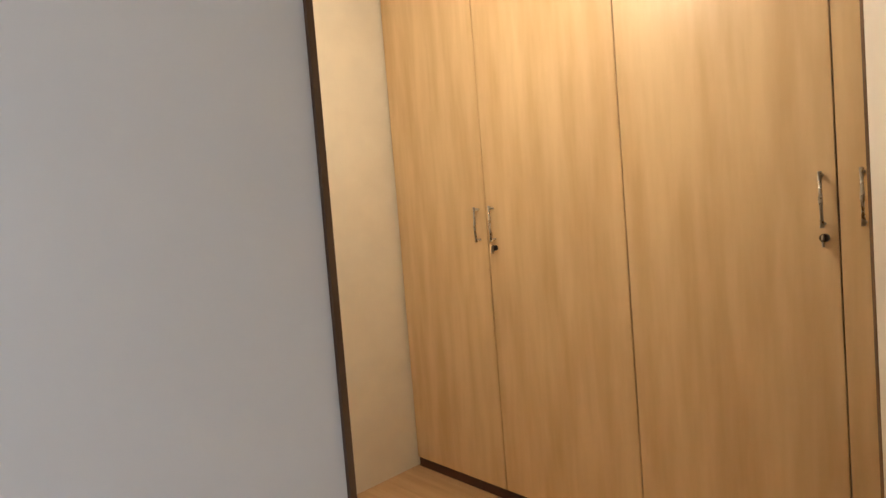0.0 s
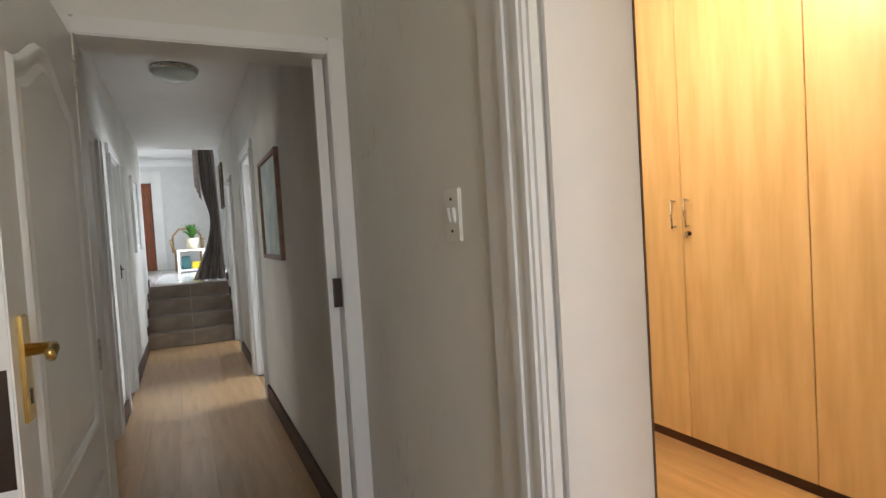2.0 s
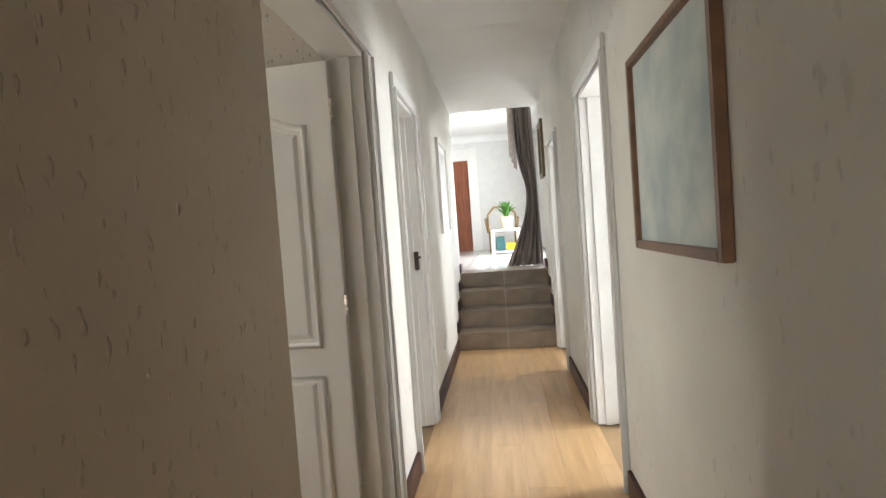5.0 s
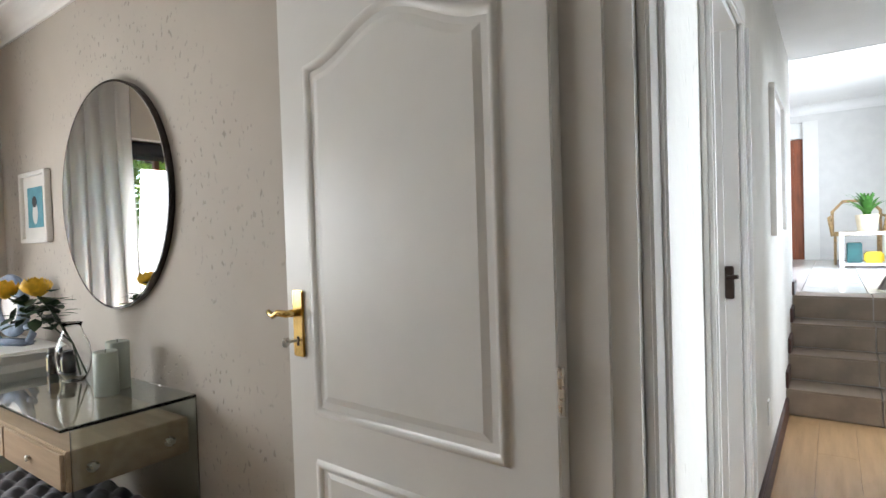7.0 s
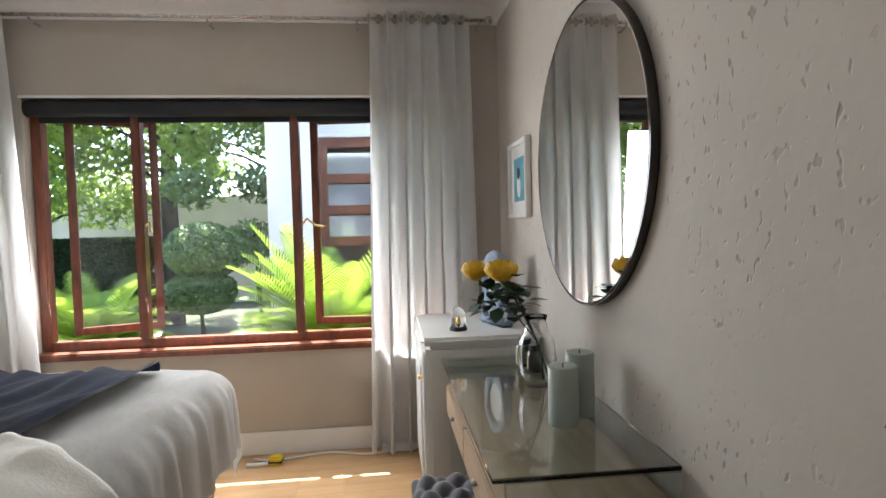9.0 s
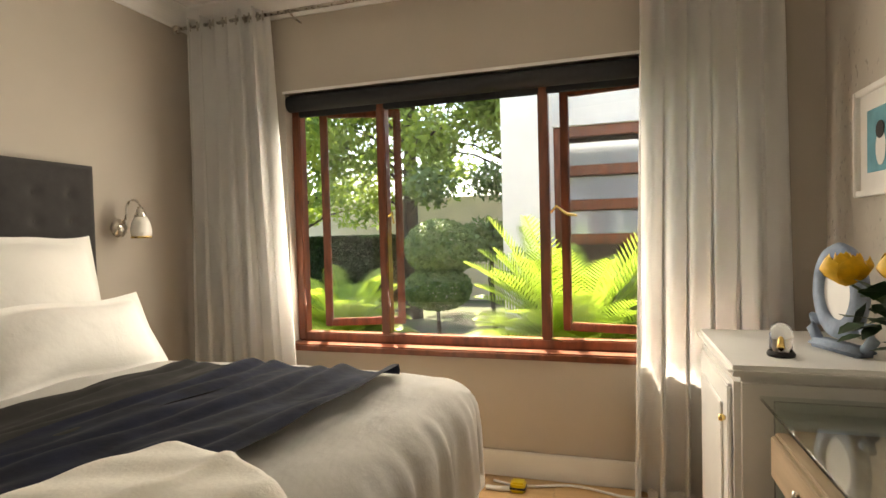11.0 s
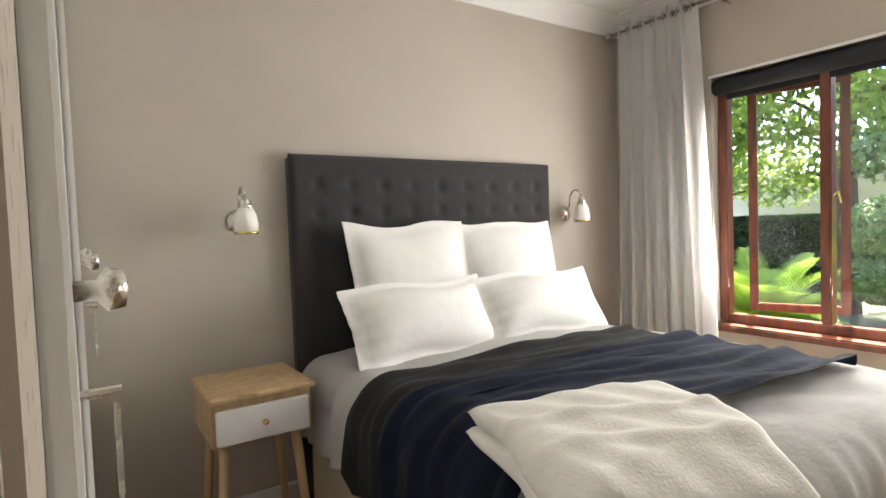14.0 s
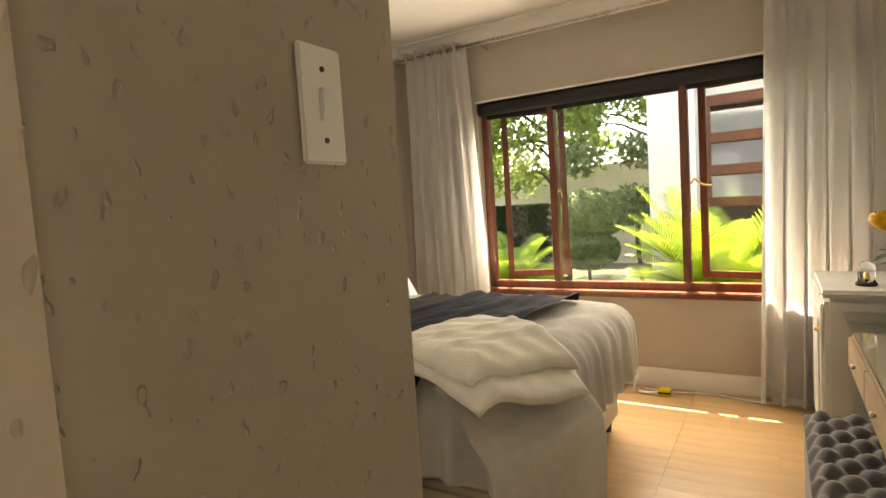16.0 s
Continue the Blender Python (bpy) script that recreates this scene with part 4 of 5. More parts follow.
part("padding", bm_grid(hb_front, 130, 100), M_HEAD, hb, smooth=True)
part("frame", bm_box(-4.005, -2.445, 0.472, 0.537, 0.02, 1.592, 0.01), M_HEAD, hb)
for r in range(3):
    for c in range(9):
        part("button", bm_lathe([(0.0, -0.006), (0.010, -0.004), (0.013, 0.0), (0.0, 0.001)], 10), M_HEAD, hb, smooth=True).matrix_local = pose(-4.01 + 1.57 * (c + 0.75) / 9.5, 0.539, 1.46 - r * 0.125, -90, 0, 0)


def pillow(label, at, w, h, t, lean, turn, flange=0.035, name="pillow"):
    e = thing(name, label, "pillow", "pillows on the bed")
    sd = random.random() * 10
    bm = bmesh.new()
    n = 26
    for side in (1, -1):
        vs = []
        for i in range(n + 1):
            row = []
            for j in range(n + 1):
                a, b = i / n * 2 - 1, j / n * 2 - 1
                fl = flange / (w / 2)
                ia, ib = min(1, abs(a) / (1 - fl)), min(1, abs(b) / (1 - flange / (h / 2)))
                k = max(0.0, (1 - ia ** 2.6)) ** 0.6 * max(0.0, (1 - ib ** 2.6)) ** 0.6
                pin = 1 - 0.05 * (1 - abs(b)) * abs(a) ** 2 - 0.0
                pin2 = 1 - 0.07 * (1 - abs(a)) * abs(b) ** 2
                wr = 0.010 * math.sin(3 * a + 2.5 * b + sd) * k + 0.004 * math.sin(9 * b + 11 * a * b + sd) * abs(a)
                row.append(bm.verts.new((a * w / 2 * pin, side * (t / 2 * k + 0.004) + wr * 0.7, b * h / 2 * pin2 + 0.012 * math.sin(4 * a + sd))))
            vs.append(row)
        for i in range(n):
            for j in range(n):
                q = (vs[i][j], vs[i + 1][j], vs[i + 1][j + 1], vs[i][j + 1])
                bm.faces.new(q if side < 0 else q[::-1])
    bmesh.ops.remove_doubles(bm, verts=bm.verts[:], dist=0.0005)
    o = part("pillowcase", bm, M_LINEN, e, smooth=True)
    e.matrix_world = pose(at[0], at[1], at[2], lean, 0, turn)
    return e


pillow("large square white pillow leaning on the headboard", (-2.97, 0.70, 0.985), 0.66, 0.62, 0.17, 14, 2)
pillow("large square white pillow leaning on the headboard", (-3.57, 0.70, 0.985), 0.62, 0.60, 0.17, 14, -3)
pillow("rectangular white pillow with frilled edge", (-2.88, 0.92, 0.865), 0.74, 0.36, 0.17, 30, 3)
pillow("rectangular white pillow with frilled edge", (-3.54, 0.94, 0.865), 0.72, 0.35, 0.17, 30, -4)


def throw_strip(near, far, reach, lift, seed, material, par):
    """A long strip of fleece over the bed; near and far give its two edges along the bed at each end, reach how far it hangs."""
    def f(u, v):
        sx = reach + (-0.64 - reach) * u
        k = u ** 0.9
        y0, y1 = near[0] + (far[0] - near[0]) * k, near[1] + (far[1] - near[1]) * k
        y = y0 + (y1 - y0) * v + 0.012 * math.sin(9 * u + seed) * (v - 0.5)
        roll = 0.016 * max(0.0, 1 - abs(v - 1) / 0.12) * (0.5 + 0.5 * u)
        wave = 0.011 * math.sin(13 * v + 4.5 * u + seed + 1.5 * math.sin(5 * u)) + 0.006 * math.sin(27 * v - 7 * u + 2 * seed + 2 * math.sin(6 * u)) + 0.005 * math.sin(16 * u + 5 * v + seed)
        edge = min(1.0, min(u, 1 - u) * 22)
        return bed_surface(sx, y - 0.05 * max(0.0, (u - 0.92) / 0.08) ** 2 * v, lift * (0.3 + 0.7 * edge) + (abs(wave) * 1.2 + roll) * edge - 0.004 * (1 - edge), 0.6)
    return part("cloth", bm_grid(f, 110, 46, 0.012), material, par, smooth=True)


thr = thing("throw_blanket", "charcoal and navy fleece throw across the bed", "throw blanket")
throw_strip((1.20, 1.62), (1.20, 1.72), 1.10, 0.014, 1.0, M_GREYT, thr)
throw_strip((1.46, 2.02), (1.56, 2.19), 1.22, 0.034, 2.4, M_NAVY, thr)


def folded_slab(a0, a1, b0, b1, zc, thick, seed, n=44):
    """A soft folded layer of cloth with rounded rims, set askew on the near foot corner; a runs across it, b towards the foot."""
    bm = bmesh.new()
    for side in (1, -1):
        g = []
        for i in range(n + 1):
            row = []
            for k in range(n + 1):
                p, q = i / n * 2 - 1, k / n * 2 - 1
                rim = (max(0.0, 1 - abs(p) ** 22) * max(0.0, 1 - abs(q) ** 22)) ** 0.5
                a = a0 + (a1 - a0) * i / n + 0.007 * math.sin(4 * q + seed)
                b = b0 + (b1 - b0) * k / n + 0.010 * math.sin(3.3 * p + seed)
                rib = 0.011 * max(0.0, math.sin(b * 46 + 0.7 * math.sin(3 * p + seed))) ** 2 if 0.08 < b < 0.40 and side > 0 else 0.0
                soft = 0.004 * math.sin(3 * p + 2 * q + seed) + 0.003 * math.sin(11 * p - 7 * q + seed)
                x, y = -2.385 - 0.957 * a + 0.289 * b, 1.905 + 0.289 * a + 0.957 * b
                droop = min(0.2, 1.1 * math.hypot(max(0.0, x + 2.34), max(0.0, y - 2.31)) ** 1.25)
                row.append(bm.verts.new((x, y, zc + side * thick / 2 * rim + (soft + rib) * rim - droop)))
            g.append(row)
        for i in range(n):
            for k in range(n):
                f = (g[i][k], g[i + 1][k], g[i + 1][k + 1], g[i][k + 1])
                bm.faces.new(f if side > 0 else f[::-1])
    bmesh.ops.remove_doubles(bm, verts=bm.verts[:], dist=0.0004)
    bmesh.ops.recalc_face_normals(bm, faces=bm.faces[:])
    return bm


def blanket_fall(u, v):
    # the long end, from under the folds down past the foot corner
    a, b = -0.01 + 0.56 * u, 0.30 + 0.19 * min(1.0, v * 2.5)
    k = max(0.0, v - 0.32) / 0.68
    out = 0.035 * math.sin(min(1.0, k * 3) * math.pi / 2)
    fold = 0.014 * math.sin(15 * u + 2 * v) * k
    x, y = -2.385 - 0.957 * a + 0.289 * (b + out + fold), 1.905 + 0.289 * a + 0.957 * (b + out + fold)
    return (x, y, 0.75 - 0.13 * min(1.0, v / 0.32) ** 2 - 0.54 * k ** 1.1)


tw = thing("woven_blanket", "folded off-white ribbed woven blanket over the bed corner", "blanket")
part("hanging_end", bm_grid(blanket_fall, 40, 60, 0.02), M_TOWEL, tw, smooth=True)
part("lower_fold", folded_slab(-0.005, 0.525, -0.005, 0.50, 0.785, 0.045, 1.7), M_TOWEL, tw, smooth=True)
part("top_fold", folded_slab(0.0, 0.52, -0.012, 0.45, 0.83, 0.05, 3.1), M_TOWEL, tw, smooth=True)

# nightstand
ns = thing("nightstand", "small oak nightstand with a white drawer and splayed legs", "nightstand")
part("body", bm_box(-2.345, -2.0, 0.62, 0.955, 0.53, 0.69, 0.006), M_BEECH, ns)
dr = part("drawer", bm_box(-2.332, -2.012, 0.9555, 0.972, 0.542, 0.662, 0.004), M_MELA, ns, "white drawer front")
part("knob", bm_lathe([(0.006, 0), (0.006, 0.012), (0.011, 0.016), (0.008, 0.024), (0, 0.025)], 14), M_BRASS, dr, smooth=True).matrix_local = pose(-2.172, 0.972, 0.602, -90, 0, 0)
part("top", bm_box(-2.355, -1.99, 0.61, 0.985, 0.6905, 0.712, 0.005), M_BEECH, ns)
for sx, sy in ((-1, -1), (-1, 1), (1, -1), (1, 1)):
    cx, cy = -2.172 + sx * 0.125, 0.79 + sy * 0.12
    part("leg", bm_cyl((cx + sx * 0.04, cy + sy * 0.03, 0.0), (cx, cy, 0.53), 0.012, 0.019, 14), M_BEECH, ns, smooth=True)


def wall_lamp(x, label, side):
    e = thing("wall_lamp", label, "wall lamp", "bedside wall lamps")
    y = 0.47
    part("backplate", bm_lathe([(0.048, 0), (0.048, 0.008), (0.03, 0.02), (0.012, 0.026), (0, 0.026)], 24), M_STEEL, e, smooth=True).matrix_local = pose(x, y, 1.31, -90, 0, 0)
    part("arm", bm_tube([(x, y + 0.02, 1.315), (x + side * 0.0, y + 0.05, 1.36)] + [(x + side * 0.0 - 0.05 * 0, y + 0.055 + 0.045 * (1 - math.cos(a)), 1.40 + 0.05 * math.sin(a)) for a in [i * math.pi / 8 for i in range(0, 8)]], 0.006, 8), M_STEEL, e, smooth=True)
    cx, cy = x, y + 0.145
    part("socket", bm_lathe([(0.0, 0.05), (0.012, 0.045), (0.02, 0.02), (0.03, -0.005), (0.028, -0.01)], 18, (cx, cy, 1.37)), M_STEEL, e, smooth=True)
    part("shade", bm_lathe([(0.028, 0.0), (0.043, -0.03), (0.05, -0.07), (0.046, -0.105), (0.040, -0.105), (0.044, -0.07), (0.037, -0.03), (0.022, 0.0)], 22, (cx, cy, 1.363)), M_SHADE, e, "opal white glass shade", True)
    part("rim", bm_lathe([(0.0465, -0.098), (0.049, -0.10), (0.0475, -0.108), (0.040, -0.108)], 22, (cx, cy, 1.363)), M_BRASS, e, smooth=True)
    return e


wall_lamp(-4.20, "brushed steel wall lamp with white glass shade by the curtain", 1)
wall_lamp(-2.23, "brushed steel wall lamp with white glass shade above the nightstand", 1)
part("cable_conduit", bm_cyl((-2.43, 0.474, 1.295), (-2.28, 0.474, 1.30), 0.003, seg=6), M_WALLB, bpy.data.objects["wall_lamp.001"])

# built-in cupboards beside the bed
for k in range(3):
    y0 = 0.49 + k * 0.655
    y1 = y0 + 0.65
    c = thing("built_in_cupboard", "tall white painted built-in cupboard with a knob and key", "cupboard", "built-in bedroom cupboards")
    part("body", bm_box(-1.633, -1.16, y0, y1, 0, 2.55), M_WHITE, c)
    d = part("door", bm_box(-1.655, -1.634, y0 + 0.004, y1 - 0.004, 0.08, 2.5, 0.004), M_WHITE, c)
    part("door_panel", bm_box(-1.661, -1.6555, y0 + 0.08, y1 - 0.08, 0.18, 2.4, 0.003), M_WHITE, d)
    kn = part("knob", bm_lathe([(0.008, 0), (0.008, 0.015), (0.017, 0.022), (0.015, 0.034), (0.0, 0.037)], 16), M_STEEL, d, smooth=True)
    kn.matrix_local = pose(-1.655, y1 - 0.05, 1.22, 0, -90, 0)
    part("key", bm_tube([(-1.655, y1 - 0.05, 1.14), (-1.683, y1 - 0.05, 1.14)], 0.004, 8), M_STEEL, d)
    part("hanging_key", bm_box(-1.681, -1.677, y1 - 0.055, y1 - 0.045, 1.05, 1.13, 0.001), M_STEEL, d)

# ---- dressing corner ----
mr = thing("round_mirror", "large round frameless-looking mirror with thin black rim", "mirror")
part("glass", bm_lathe([(0.0, 0.0), (0.492, 0.0), (0.488, 0.006), (0.0, 0.006)], 72), M_MIRROR, mr).matrix_local = pose(-3.30, 3.735, 1.52, 90, 0, 0)
part("rim", bm_lathe([(0.484, -0.014), (0.498, -0.014), (0.498, 0.012), (0.491, 0.012), (0.491, 0.0), (0.484, 0.0)], 72), M_BLACKGLASS, mr, "thin black rim").matrix_local = pose(-3.30, 3.742, 1.52, 90, 0, 0)
pc = picture("picture", "small white framed blue print beside the mirror", (-4.2, 3.76, 1.52), 0, 0.37, 0.38, 0.022, M_FRAMEW, M_ARTBLUE, 0.06)
sm = part("print_figure", bm_lathe([(0.0, 0.0), (0.05, 0.0), (0.05, 0.0015), (0.0, 0.0015)], 20), M_FRAMEW, pc)
sm.matrix_local = pose(0.0, -0.0147, -0.03, 90, 0, 0)
sm.scale = (0.7, 1.2, 1)
sm = part("print_figure", bm_lathe([(0.0, 0.0), (0.03, 0.0), (0.03, 0.0015), (0.0, 0.0015)], 16), M_BLACK, pc)
sm.matrix_local = pose(0.0, -0.0165, 0.03, 90, 0, 0)
dk = thing("dressing_table", "glass dressing table with a washed oak drawer box", "dressing table")
part("glass_top", bm_box(-4.0, -2.71, 3.30, 3.755, 0.710, 0.722, 0.002), M_GREENGLASS, dk, "greenish clear glass top")
part("glass_side", bm_box(-2.722, -2.710, 3.33, 3.755, 0.0, 0.709, 0.002), M_GREENGLASS, dk)
part("glass_side", bm_box(-3.83, -3.818, 3.33, 3.755, 0.0, 0.709, 0.002), M_GREENGLASS, dk)
bx = part("drawer_box", bm_box(-3.80, -2.745, 3.325, 3.735, 0.50, 0.635, 0.004), M_OAK, dk, "washed oak drawer box")
for x0, x1 in ((-3.79, -3.29), (-3.28, -2.755)):
    d = part("drawer_front", bm_box(x0, x1, 3.312, 3.3245, 0.508, 0.627, 0.003), M_OAK, dk)
    part("knob", bm_lathe([(0.007, 0), (0.012, 0.012), (0, 0.016)], 12), M_STEEL, d, smooth=True).matrix_local = pose((x0 + x1) / 2, 3.312, 0.567, 90, 0, 0)
for y in (3.40, 3.66):
    part("fixing_bolt", bm_lathe([(0.018, 0), (0.018, 0.012), (0.014, 0.016), (0, 0.016)], 18), M_STEEL, dk, "steel glass fixing", True).matrix_local = pose(-2.745, y, 0.565, 0, 90, 0)
stl = thing("tufted_stool", "grey velvet button-tufted bench under the dressing table", "bench stool")


def tuft(u, v):
    x, y = -3.42 + 0.80 * u, 3.14 + 0.42 * v
    e = min(u * 0.80, (1 - u) * 0.80, v * 0.42, (1 - v) * 0.42)
    z = 0.44 - 0.05 * max(0.0, 1 - e / 0.05) ** 2
    a, b = (u * 7 + v * 4), (u * 7 - v * 4)
    z -= 0.030 * (1 - min(1.0, 2.2 * abs((a % 1) - 0.5) + 0.0)) ** 1.5 * 0.7 + 0.030 * (1 - min(1.0, 2.2 * abs((b % 1) - 0.5))) ** 1.5 * 0.7
    return (x, y, z)


part("cushion", bm_grid(tuft, 110, 60), M_GREYVELVET, stl, smooth=True)
part("body", bm_box(-3.42, -2.62, 3.14, 3.56, 0.05, 0.385, 0.015), M_GREYVELVET, stl)
for x in (-3.36, -2.68):
    for y in (3.19, 3.51):
        part("foot", bm_cyl((x, y, 0), (x, y, 0.055), 0.018, 0.022, 12), M_DARKEDGE, stl)
cab = thing("white_cabinet", "white painted bedside cabinet with curved front beside the curtain", "cabinet")
part("body", bm_box(-4.50, -3.87, 3.235, 3.755, 0.0, 0.775, 0.02), M_WHITE, cab)
part("top", bm_box(-4.52, -3.85, 3.215, 3.757, 0.776, 0.812, 0.014), M_WHITE, cab)
cd = part("door", bm_box(-4.46, -3.91, 3.222, 3.2345, 0.06, 0.74, 0.01), M_WHITE, cab)
part("door_panel", bm_box(-4.38, -3.99, 3.214, 3.2215, 0.14, 0.66, 0.006), M_WHITE, cd)
part("knob", bm_lathe([(0.006, 0), (0.013, 0.012), (0.010, 0.02), (0, 0.022)], 14), M_BRASS, cd, smooth=True).matrix_local = pose(-3.95, 3.222, 0.62, 90, 0, 0)
orn = thing("oval_ornament", "blue-grey washed wooden ornament with a white oval centre", "ornament", at=(-4.12, 3.60, 0.813), turn=20)
part("base", bm_box(-0.11, 0.11, -0.04, 0.04, 0.0, 0.03, 0.012), M_BLUEPAINT, orn, smooth=True)
bm = bmesh.new()
bm_lathe([(0.075, -0.02), (0.118, -0.02), (0.125, 0.0), (0.118, 0.02), (0.075, 0.02), (0.07, 0.0), (0.075, -0.02)], 40, bm=bm)
o = part("oval_ring", bm, M_BLUEPAINT, orn, smooth=True)
o.matrix_local = pose(0, 0, 0.20, 90, 0, 0) @ Matrix.Diagonal((0.85, 1.3, 1, 1))
o = part("oval_plaque", bm_lathe([(0, -0.008), (0.074, -0.008), (0.074, 0.008), (0, 0.008)], 32), M_FRAMEW, orn, "white oval plaque")
o.matrix_local = pose(0, 0, 0.20, 90, 0, 0) @ Matrix.Diagonal((0.85, 1.45, 1, 1))
part("scroll", bm_tube([(-0.10, 0, 0.02), (-0.13, 0, 0.06), (-0.12, 0, 0.10), (-0.09, 0, 0.09)], 0.018, 8), M_BLUEPAINT, orn, smooth=True)
part("scroll", bm_tube([(0.10, 0, 0.02), (0.13, 0, 0.06), (0.12, 0, 0.10), (0.09, 0, 0.09)], 0.018, 8), M_BLUEPAINT, orn, smooth=True)
dome = thing("glass_dome", "tiny glass dome on a dark wooden base", "ornament", at=(-4.02, 3.40, 0.813))
part("base", bm_lathe([(0.04, 0), (0.042, 0.008), (0.036, 0.018), (0, 0.018)], 20), M_BLACK, dome, smooth=True)
part("dome", bm_lathe([(0.033, 0.018), (0.034, 0.07), (0.028, 0.095), (0.014, 0.108), (0.0, 0.111)], 20), M_VASEGLASS, dome, smooth=True)
part("trinket", bm_lathe([(0.0, 0.02), (0.01, 0.03), (0.006, 0.06), (0.0, 0.065)], 10), M_BRASS, dome, smooth=True)
for x, y, h in ((-3.66, 3.62, 0.095), (-3.575, 3.64, 0.085)):
    j = thing("cosmetic_bottle", "dark amber glass bottle with a cream oval label", "bottle", "bottles on the dressing table", at=(x, y, 0.723), turn=-25)
    part("bottle", bm_lathe([(0.0, 0), (0.032, 0), (0.034, 0.006), (0.034, h - 0.012), (0.028, h - 0.004), (0.022, h), (0, h)], 22), M_BLACKGLASS, j, smooth=True)
    part("cap", bm_lathe([(0.024, h), (0.024, h + 0.02), (0, h + 0.02)], 18), M_BLACK, j)
    part("paper_label", bm_grid(lambda u, v, h=h: (0.0345 * math.sin((u - 0.5) * 1.5), -0.0345 * math.cos((u - 0.5) * 1.5), 0.012 + v * (h - 0.032)), 10, 2), M_GOLDLBL, j, "cream paper label")
vz = thing("rose_vase", "clear round glass vase of yellow roses on the glass top", "vase", at=(-3.40, 3.60, 0.723))
part("vase", bm_lathe([(0.95 * r, 1.32 * z) for r, z in [(0.0, 0.0), (0.045, 0.0), (0.066, 0.035), (0.074, 0.075), (0.066, 0.12), (0.045, 0.155), (0.036, 0.175), (0.042, 0.19), (0.039, 0.19), (0.033, 0.175), (0.042, 0.153), (0.062, 0.118), (0.070, 0.075), (0.061, 0.036), (0.043, 0.006), (0.0, 0.006)]], 28), M_VASEGLASS, vz, smooth=True)
ROSES = [(-0.10, -0.20, 0.41), (-0.05, -0.10, 0.41), (0.04, -0.14, 0.42)]
fl = thing("rose_bunch", "bunch of yellow roses with dark green leaves in the vase", "flowers", at=(-3.40, 3.60, 0.723))
for rx, ry, rz in ROSES:
    stem = part("stem", bm_tube([(-rx * 0.25, -ry * 0.2, 0.02), (0, 0, 0.16), (rx * 0.6, ry * 0.6, 0.32), (rx, ry, rz - 0.03)], 0.0035, 6), M_LEAFD, fl)
    bm = bmesh.new()
    heart = bm.verts.new((rx, ry, rz - 0.042))
    for ring, (cnt, rad, hh, op) in enumerate(((5, 0.046, 0.066, 0.7), (5, 0.035, 0.072, 0.4), (4, 0.023, 0.075, 0.2), (3, 0.012, 0.073, 0.05))):
        for c in range(cnt):
            a0 = 2 * math.pi * c / cnt + ring * 0.6
            wv = 2 * math.pi / cnt * 0.62
            g = [[None] * 4 for _ in range(5)]
            for i in range(5):
                for k in range(4):
                    t_ = k / 3
                    aa = a0 + (i / 4 - 0.5) * 2 * wv * (1 - 0.25 * t_)
                    r_ = rad * (0.35 + 0.75 * math.sin(t_ * 2.5)) + op * 0.010 * t_ ** 3
                    g[i][k] = bm.verts.new((rx + r_ * math.cos(aa), ry + r_ * math.sin(aa), rz - 0.035 + hh * t_ - 0.008 * abs(i - 2) * t_))
            for i in range(4):
                bm.faces.new((heart, g[i + 1][0], g[i][0]))
                for k in range(3):
                    bm.faces.new((g[i][k], g[i + 1][k], g[i + 1][k + 1], g[i][k + 1]))
    part("rose_head", bm, M_ROSE, fl, "yellow rose bloom", True)
bm = bmesh.new()
for k in range(80):
    s = random.choice(ROSES)
    f = random.uniform(0.45, 0.9)
    c = Vector((s[0] * f + random.uniform(-.06, .06), s[1] * f + random.uniform(-.06, .06), 0.17 + (s[2] - 0.2) * f + random.uniform(-.04, .05)))
    d = Vector((random.uniform(-1, 1), random.uniform(-1, 1), random.uniform(-.4, .5))).normalized()
    sd = d.cross(Vector((0, 0, 1))).normalized()
    L, W = random.uniform(.045, .075), random.uniform(.02, .032)
    up = sd.cross(d)
    vs = [bm.verts.new(c + d * L * a + sd * W * b + up * 0.006 * b * b) for a, b in ((0, 0), (.3, .9), (.65, .8), (1, 0), (.65, -.8), (.3, -.9))]
    bm.faces.new(vs)
part("leaves", bm, M_LEAFD, fl, "dark green rose leaves")
for x, y, h in ((-3.02, 3.57, 0.17), (-3.09, 3.645, 0.19)):
    c = thing("pillar_candle", "sage green unlit pillar candle", "candle", "candles on the dressing table", at=(x, y, 0.723))
    part("wax", bm_lathe([(0.0, 0), (0.042, 0), (0.043, 0.004), (0.043, h - 0.005), (0.039, h), (0.03, h - 0.006), (0, h - 0.008)], 26), M_CANDLE, c, smooth=True)
    part("wick", bm_cyl((0, 0, h - 0.01), (0.002, 0, h + 0.006), 0.0015, seg=6), M_BLACK, c)

# cable and plug strip on the floor under the window
cb = thing("floor_cable", "white cable and plug strip along the skirting", "cable")
part("cable", bm_tube([(-4.64 + 0.03 * math.sin(i * 0.9), 2.30 + i * 0.075, 0.008) for i in range(11)], 0.006, 6), M_WHITE, cb, smooth=True)
part("plug_strip", bm_box(-4.69, -4.63, 3.02, 3.22, 0.0, 0.045, 0.006), M_WHITE, cb)
gd = thing("yellow_gadget", "small yellow and black plug beside the skirting", "plug")
part("block", bm_box(-4.60, -4.54, 2.40, 2.47, 0.0, 0.05, 0.008), M_YELLOW, gd)
part("band", bm_box(-4.602, -4.538, 2.398, 2.472, 0.018, 0.028), M_BLACK, gd)
part("tail", bm_tube([(-4.57, 2.40, 0.01), (-4.55, 2.34, 0.012), (-4.56, 2.28, 0.01)], 0.012, 8), M_WHITE, gd, smooth=True)

